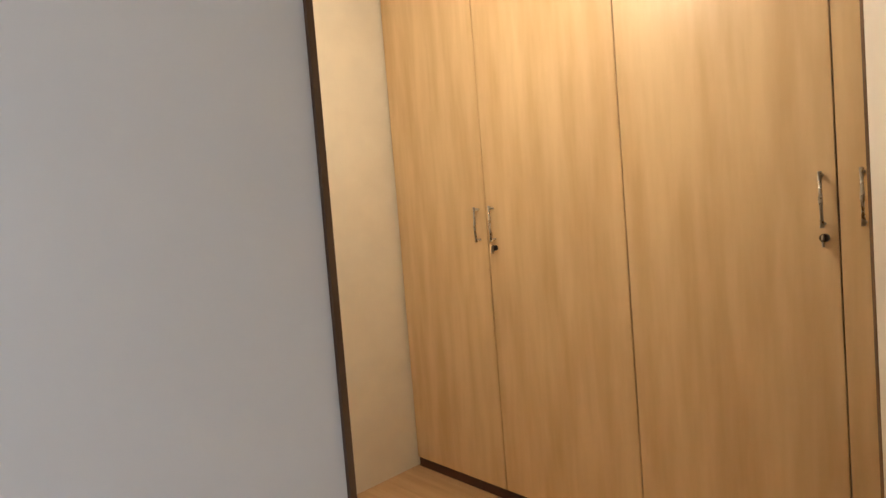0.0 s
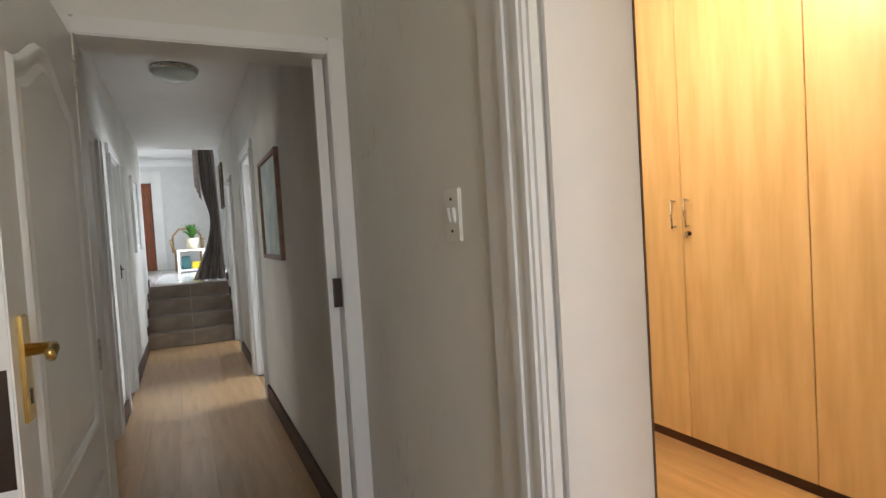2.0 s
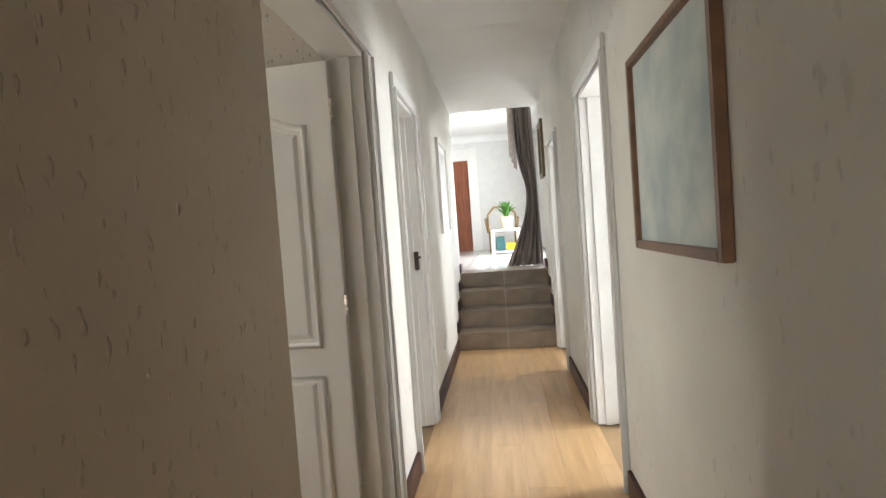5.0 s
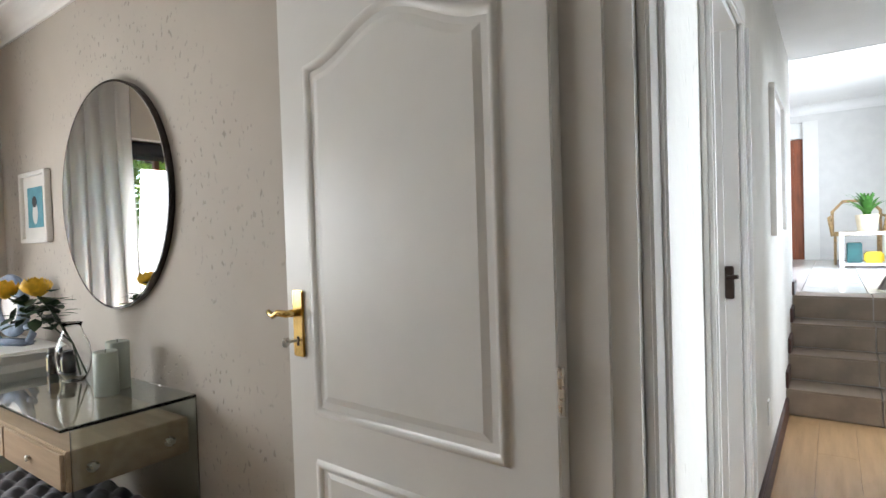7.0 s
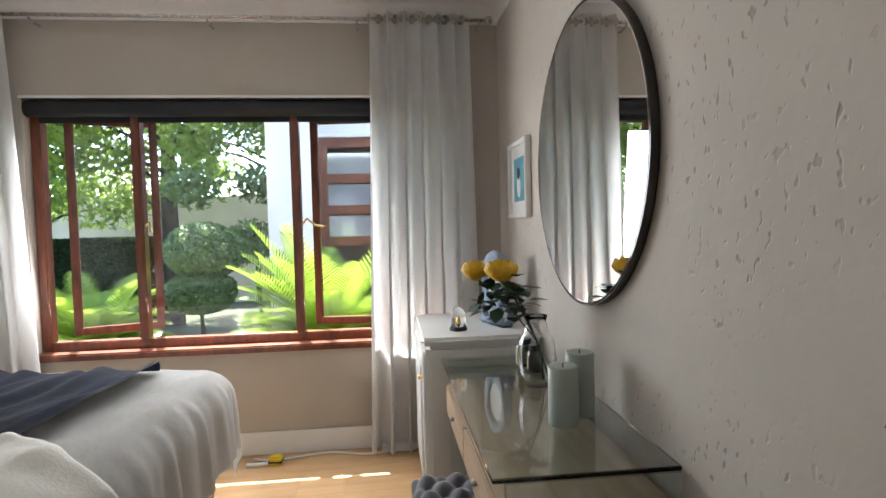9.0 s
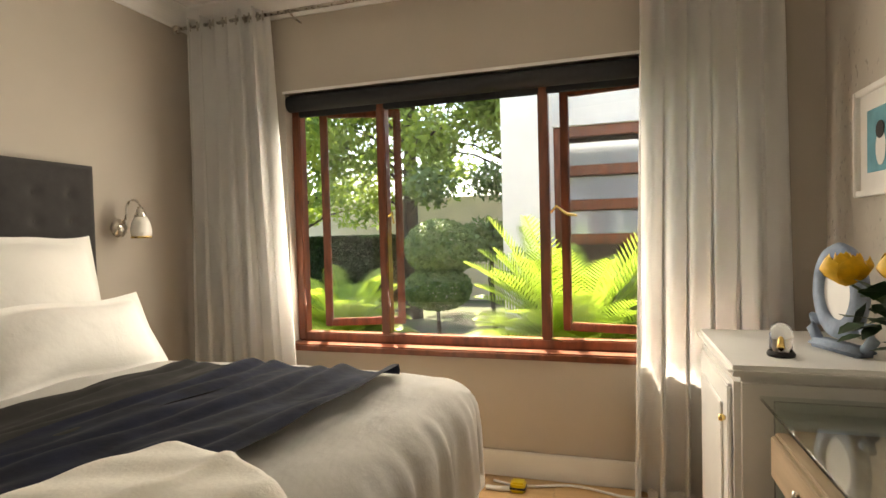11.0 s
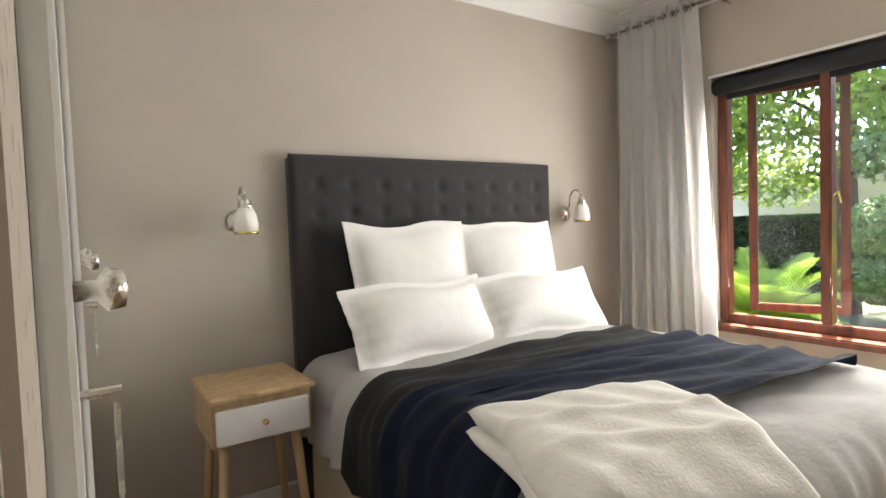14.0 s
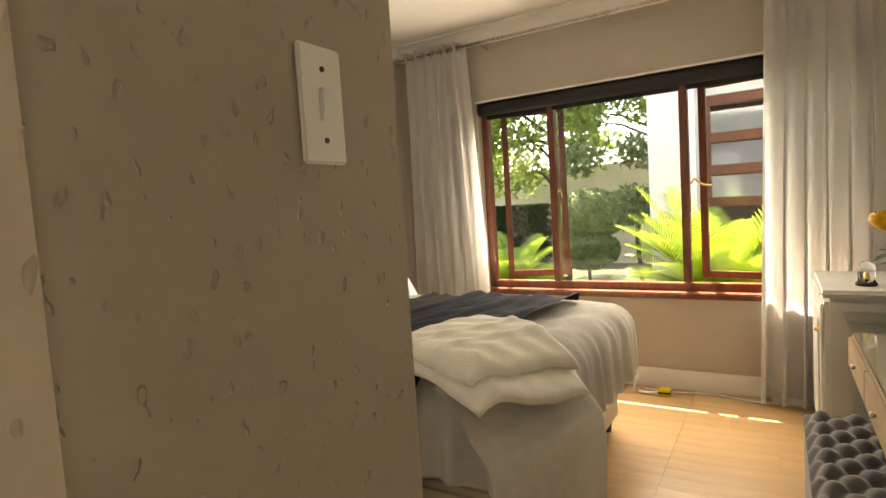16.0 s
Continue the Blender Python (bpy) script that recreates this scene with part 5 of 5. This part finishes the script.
# ---- lounge things ----
tb = thing("side_table", "small white open side table", "side table")
part("top", bm_box(-0.66, -0.14, 11.35, 11.85, 1.15, 1.19, 0.003), M_WHITE, tb)
part("shelf", bm_box(-0.64, -0.16, 11.37, 11.83, 0.76, 0.79, 0.003), M_WHITE, tb)
for x in (-0.66, -0.19):
    for y in (11.35, 11.80):
        part("leg", bm_box(x, x + 0.05, y, y + 0.05, ZL, 1.149, 0.003), M_WHITE, tb)
b1 = thing("storage_box", "dark teal box on the table shelf", "box")
part("box", bm_box(-0.58, -0.42, 11.45, 11.75, 0.791, 1.05, 0.01), M_GREENBIN, b1)
b2 = thing("storage_box", "yellow folded cloth box on the table shelf", "box")
part("box", bm_box(-0.40, -0.2, 11.42, 11.72, 0.791, 0.93, 0.02), M_YELLOW, b2)
pt = thing("potted_fern", "bright green fern in a cream pot on the side table", "pot plant", at=(-0.36, 11.6, 1.191))
part("pot", bm_lathe([(0.0, 0), (0.10, 0), (0.13, 0.22), (0.115, 0.22), (0.10, 0.2), (0, 0.2)], 24), mat("cream_ceramic", (0.70, 0.60, 0.42), 0.35), pt, smooth=True)
bm = bmesh.new()
for k in range(46):
    a = random.uniform(0, 2 * math.pi)
    sp, hh = random.uniform(0.05, 0.26), random.uniform(0.22, 0.48)
    for i in range(8):
        t0, t1 = i / 8, (i + 1) / 8
        def cp(t):
            return Vector((math.cos(a) * sp * t ** 1.3, math.sin(a) * sp * t ** 1.3, 0.2 + hh * (t - 0.35 * t * t)))
        p0, p1 = cp(t0), cp(t1)
        sd = Vector((-math.sin(a), math.cos(a), 0.1)) * 0.045 * (1 - t0 * 0.8)
        bm.faces.new([bm.verts.new(v) for v in (p0, p1, p1 + sd * 0.9, p0 + sd * 0.7)])
        bm.faces.new([bm.verts.new(v) for v in (p1, p0, p0 - sd * 0.7, p1 - sd * 0.9)])
part("fronds", bm, M_PLANT, pt, "bright green fern fronds")
ch = thing("cane_chair", "cane armchair behind the side table", "chair", at=(-0.45, 12.3, ZL))
part("seat", bm_box(-0.28, 0.28, -0.25, 0.25, 0.40, 0.46, 0.02), M_BASKET, ch)
part("backrest", bm_tube([(-0.28, 0.25, 0.4), (-0.28, 0.28, 0.75), (-0.15, 0.3, 0.9), (0.15, 0.3, 0.9), (0.28, 0.28, 0.75), (0.28, 0.25, 0.4)], 0.022, 8), M_BASKET, ch, smooth=True)
part("armrest", bm_tube([(-0.3, 0.25, 0.68), (-0.32, -0.2, 0.66), (-0.28, -0.24, 0.4)], 0.02, 8), M_BASKET, ch, smooth=True)
part("armrest", bm_tube([(0.3, 0.25, 0.68), (0.32, -0.2, 0.66), (0.28, -0.24, 0.4)], 0.02, 8), M_BASKET, ch, smooth=True)
for x in (-0.25, 0.25):
    for y in (-0.22, 0.22):
        part("leg", bm_cyl((x, y, 0), (x, y, 0.4), 0.018, seg=10), M_BASKET, ch)
ur = thing("chrome_urn", "shiny metal urn with a white cloth", "urn", at=(0.02, 11.5, ZL))
part("body", bm_lathe([(0, 0), (0.1, 0), (0.12, 0.1), (0.10, 0.35), (0.06, 0.5), (0, 0.5)], 20), M_STEEL, ur, smooth=True)
part("lid", bm_lathe([(0.13, 0.5), (0.14, 0.53), (0, 0.55)], 20), M_WHITE, ur, smooth=True)
fd = thing("lounge_door", "reddish brown wooden door standing beyond the lounge", "door")
part("leaf", bm_box(-1.85, -1.115, 13.56, 13.6, ZL, 2.73, 0.003), M_DOORWOOD, fd)
for z0, z1 in ((0.85, 1.55), (1.75, 2.6)):
    part("panel", bm_box(-1.72, -1.24, 13.548, 13.559, z0, z1, 0.006), M_DOORWOOD, fd)
ff = thing("door_frame_lounge", "white painted frame round the lounge door", "door frame", kind="structure")
part("jamb", bm_box(-1.11, -0.9, 13.46, 13.6, ZL, 3.0, 0.005), M_WHITE, ff)
part("jamb", bm_box(-2.0, -1.86, 13.46, 13.6, ZL, 3.0, 0.005), M_WHITE, ff)
part("fanlight", bm_box(-1.86, -1.11, 13.54, 13.6, 2.74, 3.0, 0.005), M_WHITE, ff)


def taupe(u, v):
    z = 2.95 + (ZL + 0.004 - 2.95) * v
    left = -0.26 + 0.06 * v - (0.24 * max(0.0, (v - 0.72) / 0.28) ** 1.4) + 0.10 * math.exp(-((v - 0.58) / 0.15) ** 2)
    right = -0.02 + 0.05 * v
    ph = u * 6 * 2 * math.pi
    return (left + (right - left) * u + 0.01 * math.cos(ph), 8.48 + 0.045 * math.sin(ph + 0.6 * math.sin(3 * v)) + 0.02 * math.sin(2.3 * ph) - 0.10 * max(0.0, v - 0.8), z)


tc_ = thing("lounge_curtain", "taupe striped full-length curtain gathered at the stair top", "curtain")
part("cloth", bm_grid(taupe, 84, 34, 0.003), M_TAUPE, tc_, smooth=True)
part("swag", bm_grid(lambda u, v: (-0.22 - 0.07 * u + 0.015 * math.sin(20 * u), 8.6 + 0.5 * u + 0.02 * math.sin(25 * v), 2.95 - 1.0 * v * (1 - 0.3 * u)), 24, 16, 0.003), M_TAUPE, tc_, smooth=True)
lw = thing("window_2", "white framed lounge window full of daylight", "window", kind="structure")
for y0, y1, z0, z1 in ((9.0, 9.06, 0.95, 2.95), (11.14, 11.2, 0.95, 2.95), (9.06, 11.14, 0.95, 1.01), (9.06, 11.14, 2.89, 2.95), (10.07, 10.13, 1.01, 2.89)):
    part("window_frame", bm_box(0.44, 0.50, y0, y1, z0, z1, 0.004), M_WHITE, lw)
# kitchen glimpse
kc = thing("kitchen_cabinet", "white kitchen cabinet with a dark counter", "cabinet")
part("body", bm_box(1.2, 2.4, 6.2, 7.85, 0.004, 0.88, 0.005), M_WHITE, kc)
part("worktop", bm_box(1.17, 2.42, 6.18, 7.87, 0.881, 0.92, 0.005), M_BLACK, kc)
rd = thing("red_picture", "red picture on the kitchen wall", "picture")
part("canvas", bm_box(0.9, 1.3, 7.87, 7.898, 1.3, 1.8, 0.004), mat("red_canvas", (0.50, 0.06, 0.03), 0.6, vary=0.2, scale=8), rd)

# ---- garden ----
bm = bmesh.new()
bmesh.ops.create_grid(bm, x_segments=2, y_segments=2, size=400)
gr = part("ground", bm, M_GRASS)
gr.location = (0, 0, -0.16)
tagged(gr, "garden lawn and planting soil", "ground", kind="structure")
solid("path_paving", -5.9, -4.9, -3, 8, -0.17, -0.10, M_PAVE, "pale paving along the house", "paving")
solid("garden_wall", -13.2, -13.0, -9.0, 9.0, -0.2, 2.0, M_GARDENWALL, "beige rendered garden boundary wall", bevel=0.02)
# house wing seen past the window
wing = thing("house_wing", "sunlit white rendered house wing with a hardwood window", "house")
for b in ((-7.2, -6.6, 2.02, 2.42, -0.2, 3.2), (-7.2, -6.9, 2.42, 8.0, -0.2, 0.15), (-7.2, -6.9, 2.42, 8.0, 2.15, 3.2), (-7.2, -6.9, 4.4, 8.0, 0.15, 2.15)):
    part("wall", bm_box(*b), M_RENDER, wing)
part("roof", bm_box(-7.6, -6.3, 1.7, 8.3, 3.2, 3.35, 0.02), M_ROOF_UNLIT, wing)
# Opaque dark sheet; the unlit interior is put into its colour.
ww = part("window", bm_box(-7.18, -7.12, 2.42, 4.4, 0.15, 2.15), M_ROOF_UNLIT, wing, "dark sheet standing for the unlit room behind the wing window")
for z in (0.15, 1.12, 1.42, 1.72, 2.06):
    part("window_bar", bm_box(-7.05, -6.95, 2.42, 4.4, z, z + 0.09, 0.008), M_WINWOOD, wing)
for y in (2.42, 3.35, 4.30):
    part("window_bar", bm_box(-7.052, -6.948, y, y + 0.09, 0.15, 2.15, 0.008), M_WINWOOD, wing)
for z in (1.21, 1.51, 1.81):
    part("louvre_pane", bm_box(-7.0, -6.993, 2.51, 4.3, z, z + 0.2), mat("sky_reflecting_pane", (0.5, 0.55, 0.62), 0.08, 0.6), wing)


wing.matrix_world = Matrix.Translation((-2.06, 2.95, 1.28)) @ Matrix.Scale(1.31, 4) @ Matrix.Translation((2.06, -2.95, -1.28))


def leaf_mass(rng, n, centre, radii, size, shell=0.55, squash=1.0, uneven=0.22):
    """Many small two-triangle leaves in an uneven ellipsoid."""
    verts, faces = [], []
    bumps = [(Vector((rng.gauss(0, 1), rng.gauss(0, 1), rng.gauss(0, 1))).normalized(), rng.uniform(-uneven, uneven)) for _ in range(9)]
    for _ in range(n):
        d = Vector((rng.gauss(0, 1), rng.gauss(0, 1), rng.gauss(0, 1))).normalized()
        k = 1.0
        for b, a in bumps:
            k += a * max(0.0, d.dot(b)) ** 4
        r = (shell + (1 - shell) * rng.random() ** 0.5) * k
        p = Vector((centre[0] + d.x * r * radii[0], centre[1] + d.y * r * radii[1], centre[2] + d.z * r * radii[2]))
        t = Vector((rng.gauss(0, 1), rng.gauss(0, 1), rng.gauss(0, 1) * squash)).normalized()
        s = t.cross(d + Vector((0.1, 0.2, 0.3))).normalized()
        L = size * rng.uniform(0.6, 1.4)
        i = len(verts)
        verts += [p - t * L, p + s * L * 0.45, p + t * L, p - s * L * 0.45]
        faces.append((i, i + 1, i + 2, i + 3))
    return verts, faces


def mass_part(name, groups, material, parent, label=""):
    verts, faces = [], []
    for v, f in groups:
        o = len(verts)
        verts += v
        faces += [tuple(i + o for i in q) for q in f]
    me = bpy.data.meshes.new(name)
    me.from_pydata(verts, [], faces)
    me.materials.append(material)
    ob = new(name, me)
    ob.parent = parent
    if label:
        ob["label"] = label
    return ob


rng = random.Random(11)


def tree(label, x, y, h, lean, clumps, spread, material, low):
    e = thing("tree", label, "tree")
    bm = bm_tube([(x, y, -0.2), (x + lean * 0.2, y, h * 0.3), (x + lean * 0.6, y + 0.1, h * 0.65), (x + lean, y, h)], lambda s: 0.16 * (1 - 0.75 * s), 10)
    part("trunk", bm, M_BARK, e, smooth=True)
    gs = []
    bml = bmesh.new()
    for k in range(clumps):
        z = low + (h - low) * rng.random() + 0.3
        a = rng.uniform(0, 2 * math.pi)
        r = spread * rng.uniform(0.35, 1.0) * (1.1 - 0.4 * (z - low) / (h - low + 0.1))
        c = (x + lean * z / h + r * math.cos(a), y + r * math.sin(a), z)
        bm_tube([(x + lean * z / h, y, z - 0.5), (c[0] * 0.5 + (x + lean * z / h) * 0.5, c[1] * 0.5 + y * 0.5, z - 0.15), c], lambda s: 0.035 * (1 - 0.8 * s), 6, bml)
        gs.append(leaf_mass(rng, 420, c, (rng.uniform(.4, .7), rng.uniform(.4, .7), rng.uniform(.3, .5)), 0.06, 0.15))
    part("limbs", bml, M_BARK, e)
    mass_part("crown", gs, material, e, "feathery yellow-green foliage")
    return e


tree("tall feathery conifer with dark trunks in the garden", -10.6, -0.3, 6.0, 0.3, 46, 1.7, M_TREE, 1.5)
tree("tall conifer behind the topiary", -11.2, 1.3, 6.4, -0.2, 40, 1.5, M_TREE, 1.9)
tree("broad leafy tree near the boundary wall", -10.4, -2.4, 5.5, 0.2, 40, 1.7, M_TREE, 1.3)
sh = thing("shrub", "bluish green leafy shrub beside the topiary", "shrub")
part("trunk", bm_tube([(-9.3, 1.35, -0.2), (-9.3, 1.3, 0.6), (-9.25, 1.35, 1.4)], 0.04, 8), M_BARK, sh)
mass_part("crown", [leaf_mass(rng, 500, (-9.3 + rng.uniform(-.4, .4), 1.3 + rng.uniform(-.7, .7), 1.5 + rng.uniform(-.5, .6)), (.4, .4, .3), 0.05, 0.1) for _ in range(9)], M_TOPI, sh)
tp = thing("topiary", "clipped two-tier topiary bush on a thin pale trunk", "topiary")
part("trunk", bm_tube([(-8.0, 0.95, -0.2), (-7.98, 0.97, 0.1), (-8.0, 0.95, 0.45)], 0.03, 8), M_BARK, tp)
mass_part("lower_ball", [leaf_mass(rng, 5200, (-8.0, 0.95, 0.60), (.40, .40, .25), 0.024, 0.9, 1.0, 0.06)], M_TOPI, tp)
mass_part("upper_ball", [leaf_mass(rng, 6000, (-8.05, 1.0, 1.08), (.43, .43, .33), 0.024, 0.9, 1.0, 0.08)], M_TOPI, tp)
hd = thing("hedge", "dark green clipped box hedge", "hedge")
v_, f_ = [], []
for _ in range(9000):
    p = Vector((rng.uniform(-10.6, -9.8), rng.uniform(-1.9, -0.5), rng.uniform(-0.2, 1.2)))
    ax = rng.randrange(3)
    if ax == 0:
        p.x = -9.8 + rng.uniform(-.05, .03)
    elif ax == 1:
        p.z = 1.2 + rng.uniform(-.05, .03)
    else:
        p.y = rng.choice((-1.9, -0.5)) + rng.uniform(-.04, .04)
    t = Vector((rng.gauss(0, 1), rng.gauss(0, 1), rng.gauss(0, 1))).normalized()
    s = t.orthogonal().normalized()
    i = len(v_)
    v_ += [p - t * .04, p + s * .02, p + t * .04, p - s * .02]
    f_.append((i, i + 1, i + 2, i + 3))
mass_part("foliage", [(v_, f_)], M_HEDGE, hd)
part("core", bm_box(-10.55, -9.86, -1.85, -0.55, -0.2, 1.15), M_HEDGE, hd)


def cycad(label, x, y, z, n, length, up, lo=0.1):
    e = thing("cycad", label, "cycad")
    part("trunk", bm_lathe([(0.12, -0.2), (0.14, z - 0.1), (0.08, z), (0, z)], 12, (x, y, 0)), M_BARK, e)
    verts, faces = [], []
    for k in range(n):
        a = k * 2.399963 + rng.uniform(-.2, .2)
        rise = rng.uniform(lo, 1.0) * up
        L = length * rng.uniform(0.8, 1.1)
        prev = None
        def pt_(t):
            return Vector((x + math.cos(a) * L * (t * (1 - 0.45 * rise) ), y + math.sin(a) * L * (t * (1 - 0.45 * rise)), z + L * rise * t * 0.95 - L * 0.42 * t * t * (1.15 - 0.5 * rise)))
        for i in range(30):
            t0 = 0.1 + 0.9 * i / 30
            p, q = pt_(t0), pt_(min(1.0, t0 + 0.03))
            d = (q - p).normalized()
            sd = d.cross(Vector((0, 0, 1))).normalized()
            upv = sd.cross(d)
            ll = 0.20 * math.sin(math.pi * min(1, 0.15 + t0 * 0.85)) ** 0.7 + 0.02
            for sgn in (-1, 1):
                tip = p + sd * sgn * ll * 0.8 + d * ll * 0.55 + upv * ll * 0.25
                i0 = len(verts)
                verts += [p - d * 0.006, p + d * 0.008, p * 0.45 + tip * 0.55 + d * 0.009, tip, p * 0.45 + tip * 0.55 - d * 0.007]
                faces.append((i0, i0 + 1, i0 + 2, i0 + 3, i0 + 4))
            i0 = len(verts)
            verts += [p - sd * 0.006, p + sd * 0.006, q + sd * 0.006, q - sd * 0.006]
            faces.append((i0, i0 + 1, i0 + 2, i0 + 3))
    mass_part("fronds", [(verts, faces)], M_CYCAD, e, "bright yellow-green feathered fronds")
    return e


cycad("large bright green cycad close outside the window", -6.1, 2.60, 0.26, 110, 1.22, 1.15, 0.25)
cycad("smaller cycad among white flowers", -7.0, 0.30, 0.20, 55, 0.95, 1.05, 0.2)
wf = thing("white_flowers", "clump of white blossoms below the window", "flowers", kind="stuff")
mass_part("blossoms", [leaf_mass(rng, 700, (-6.1 + rng.uniform(-.15, .15), 0.55 + k * 0.13, 0.27 + rng.uniform(-.04, .06)), (.10, .09, .08), 0.02, 0.5) for k in range(5)], M_FLOWERW, wf)
mass_part("stems", [leaf_mass(rng, 900, (-6.1, 0.8, 0.03), (.3, .5, .22), 0.04, 0.3)], M_TOPI, wf)
gt = thing("garden_gate", "green iron garden gate with crossed bars", "gate", at=(-12.9, -3.0, 0))
for y0, z0, y1, z1 in ((0, -0.2, 0, 1.0), (0.75, -0.2, 0.75, 1.0), (0, 1.0, 0.75, 1.0), (0, 0.1, 0.75, 0.1), (0, 0.1, 0.75, 1.0), (0.75, 0.1, 0, 1.0), (0.375, 0.1, 0.375, 1.0), (0, 0.55, 0.75, 0.55)):
    part("bar", bm_cyl((0, y0, z0), (0, y1, z1), 0.014, seg=8), M_GATE, gt)
# Out-of-view overhang, added and sized to trim the sun patch on the floor.
ew = thing("sun_limiting_eave", "unseen slab over the bedroom window, added to limit the sun", "eave", kind="structure")
part("eave", bm_box(-5.64, -4.9, 0.0, 5.0, 2.58, 2.68), M_RENDER, ew)
solid("roof", -4.9, 2.7, -2.2, 8.0, 3.3, 3.4, M_RENDER, "plain roof slab over the house", "roof")
solid("wall_outer_south", -4.9, -1.15, 0.2, 0.32, 0, 3.3, M_RENDER, "plain outer wall")

# ---- floor planks ----
fl_ob = bpy.data.objects["floor"]
PW, PL = 0.19, 1.28


def plank_mesh(w, l):
    b = bm_box(0.0006, w - 0.0006, 0.0006, l - 0.0006, -0.0115, 0.0, 0.0)
    me = bpy.data.meshes.new("plank")
    b.to_mesh(me)
    b.free()
    me.materials.append(M_PLANK)
    return me


cache = {}


def plank(x, y, w, l):
    key = (round(w, 3), round(l, 3))
    if key not in cache:
        cache[key] = plank_mesh(w, l)
    o = new("plank", cache[key])
    o.parent = fl_ob
    o.location = (x, y, 0)


def lay(x0, x1, y0, y1):
    x, c = x0, 0
    while x < x1 - 0.01:
        w = min(PW, x1 - x)
        y = y0 - (c * 0.41 % 1.0) * PL
        while y < y1 - 0.01:
            a, b = max(y, y0), min(y + PL, y1)
            if b - a > 0.02:
                plank(x, a, w, b - a)
            y += PL
        x += w
        c += 1


lay(-1.0, 0.04, -2.1, 7.0)
lay(-4.73, -1.0, 2.6, 3.76)
lay(-4.73, -1.60, 0.47, 2.6)
lay(0.04, 1.98, -0.60, 2.1)
ltm = bm_box(0.003, 0.447, 0.003, 0.447, -0.011, 0.0, 0.0015)
me_l = bpy.data.meshes.new("floor_tile"); ltm.to_mesh(me_l); ltm.free(); me_l.materials.append(M_LTILE)
for i in range(6):
    for k in range(12):
        o = new("floor_tile", me_l)
        o.parent = bpy.data.objects["floor_lounge"]
        o.location = (0.4 - 0.45 * (i + 1), 8.165 + 0.45 * k, ZL)
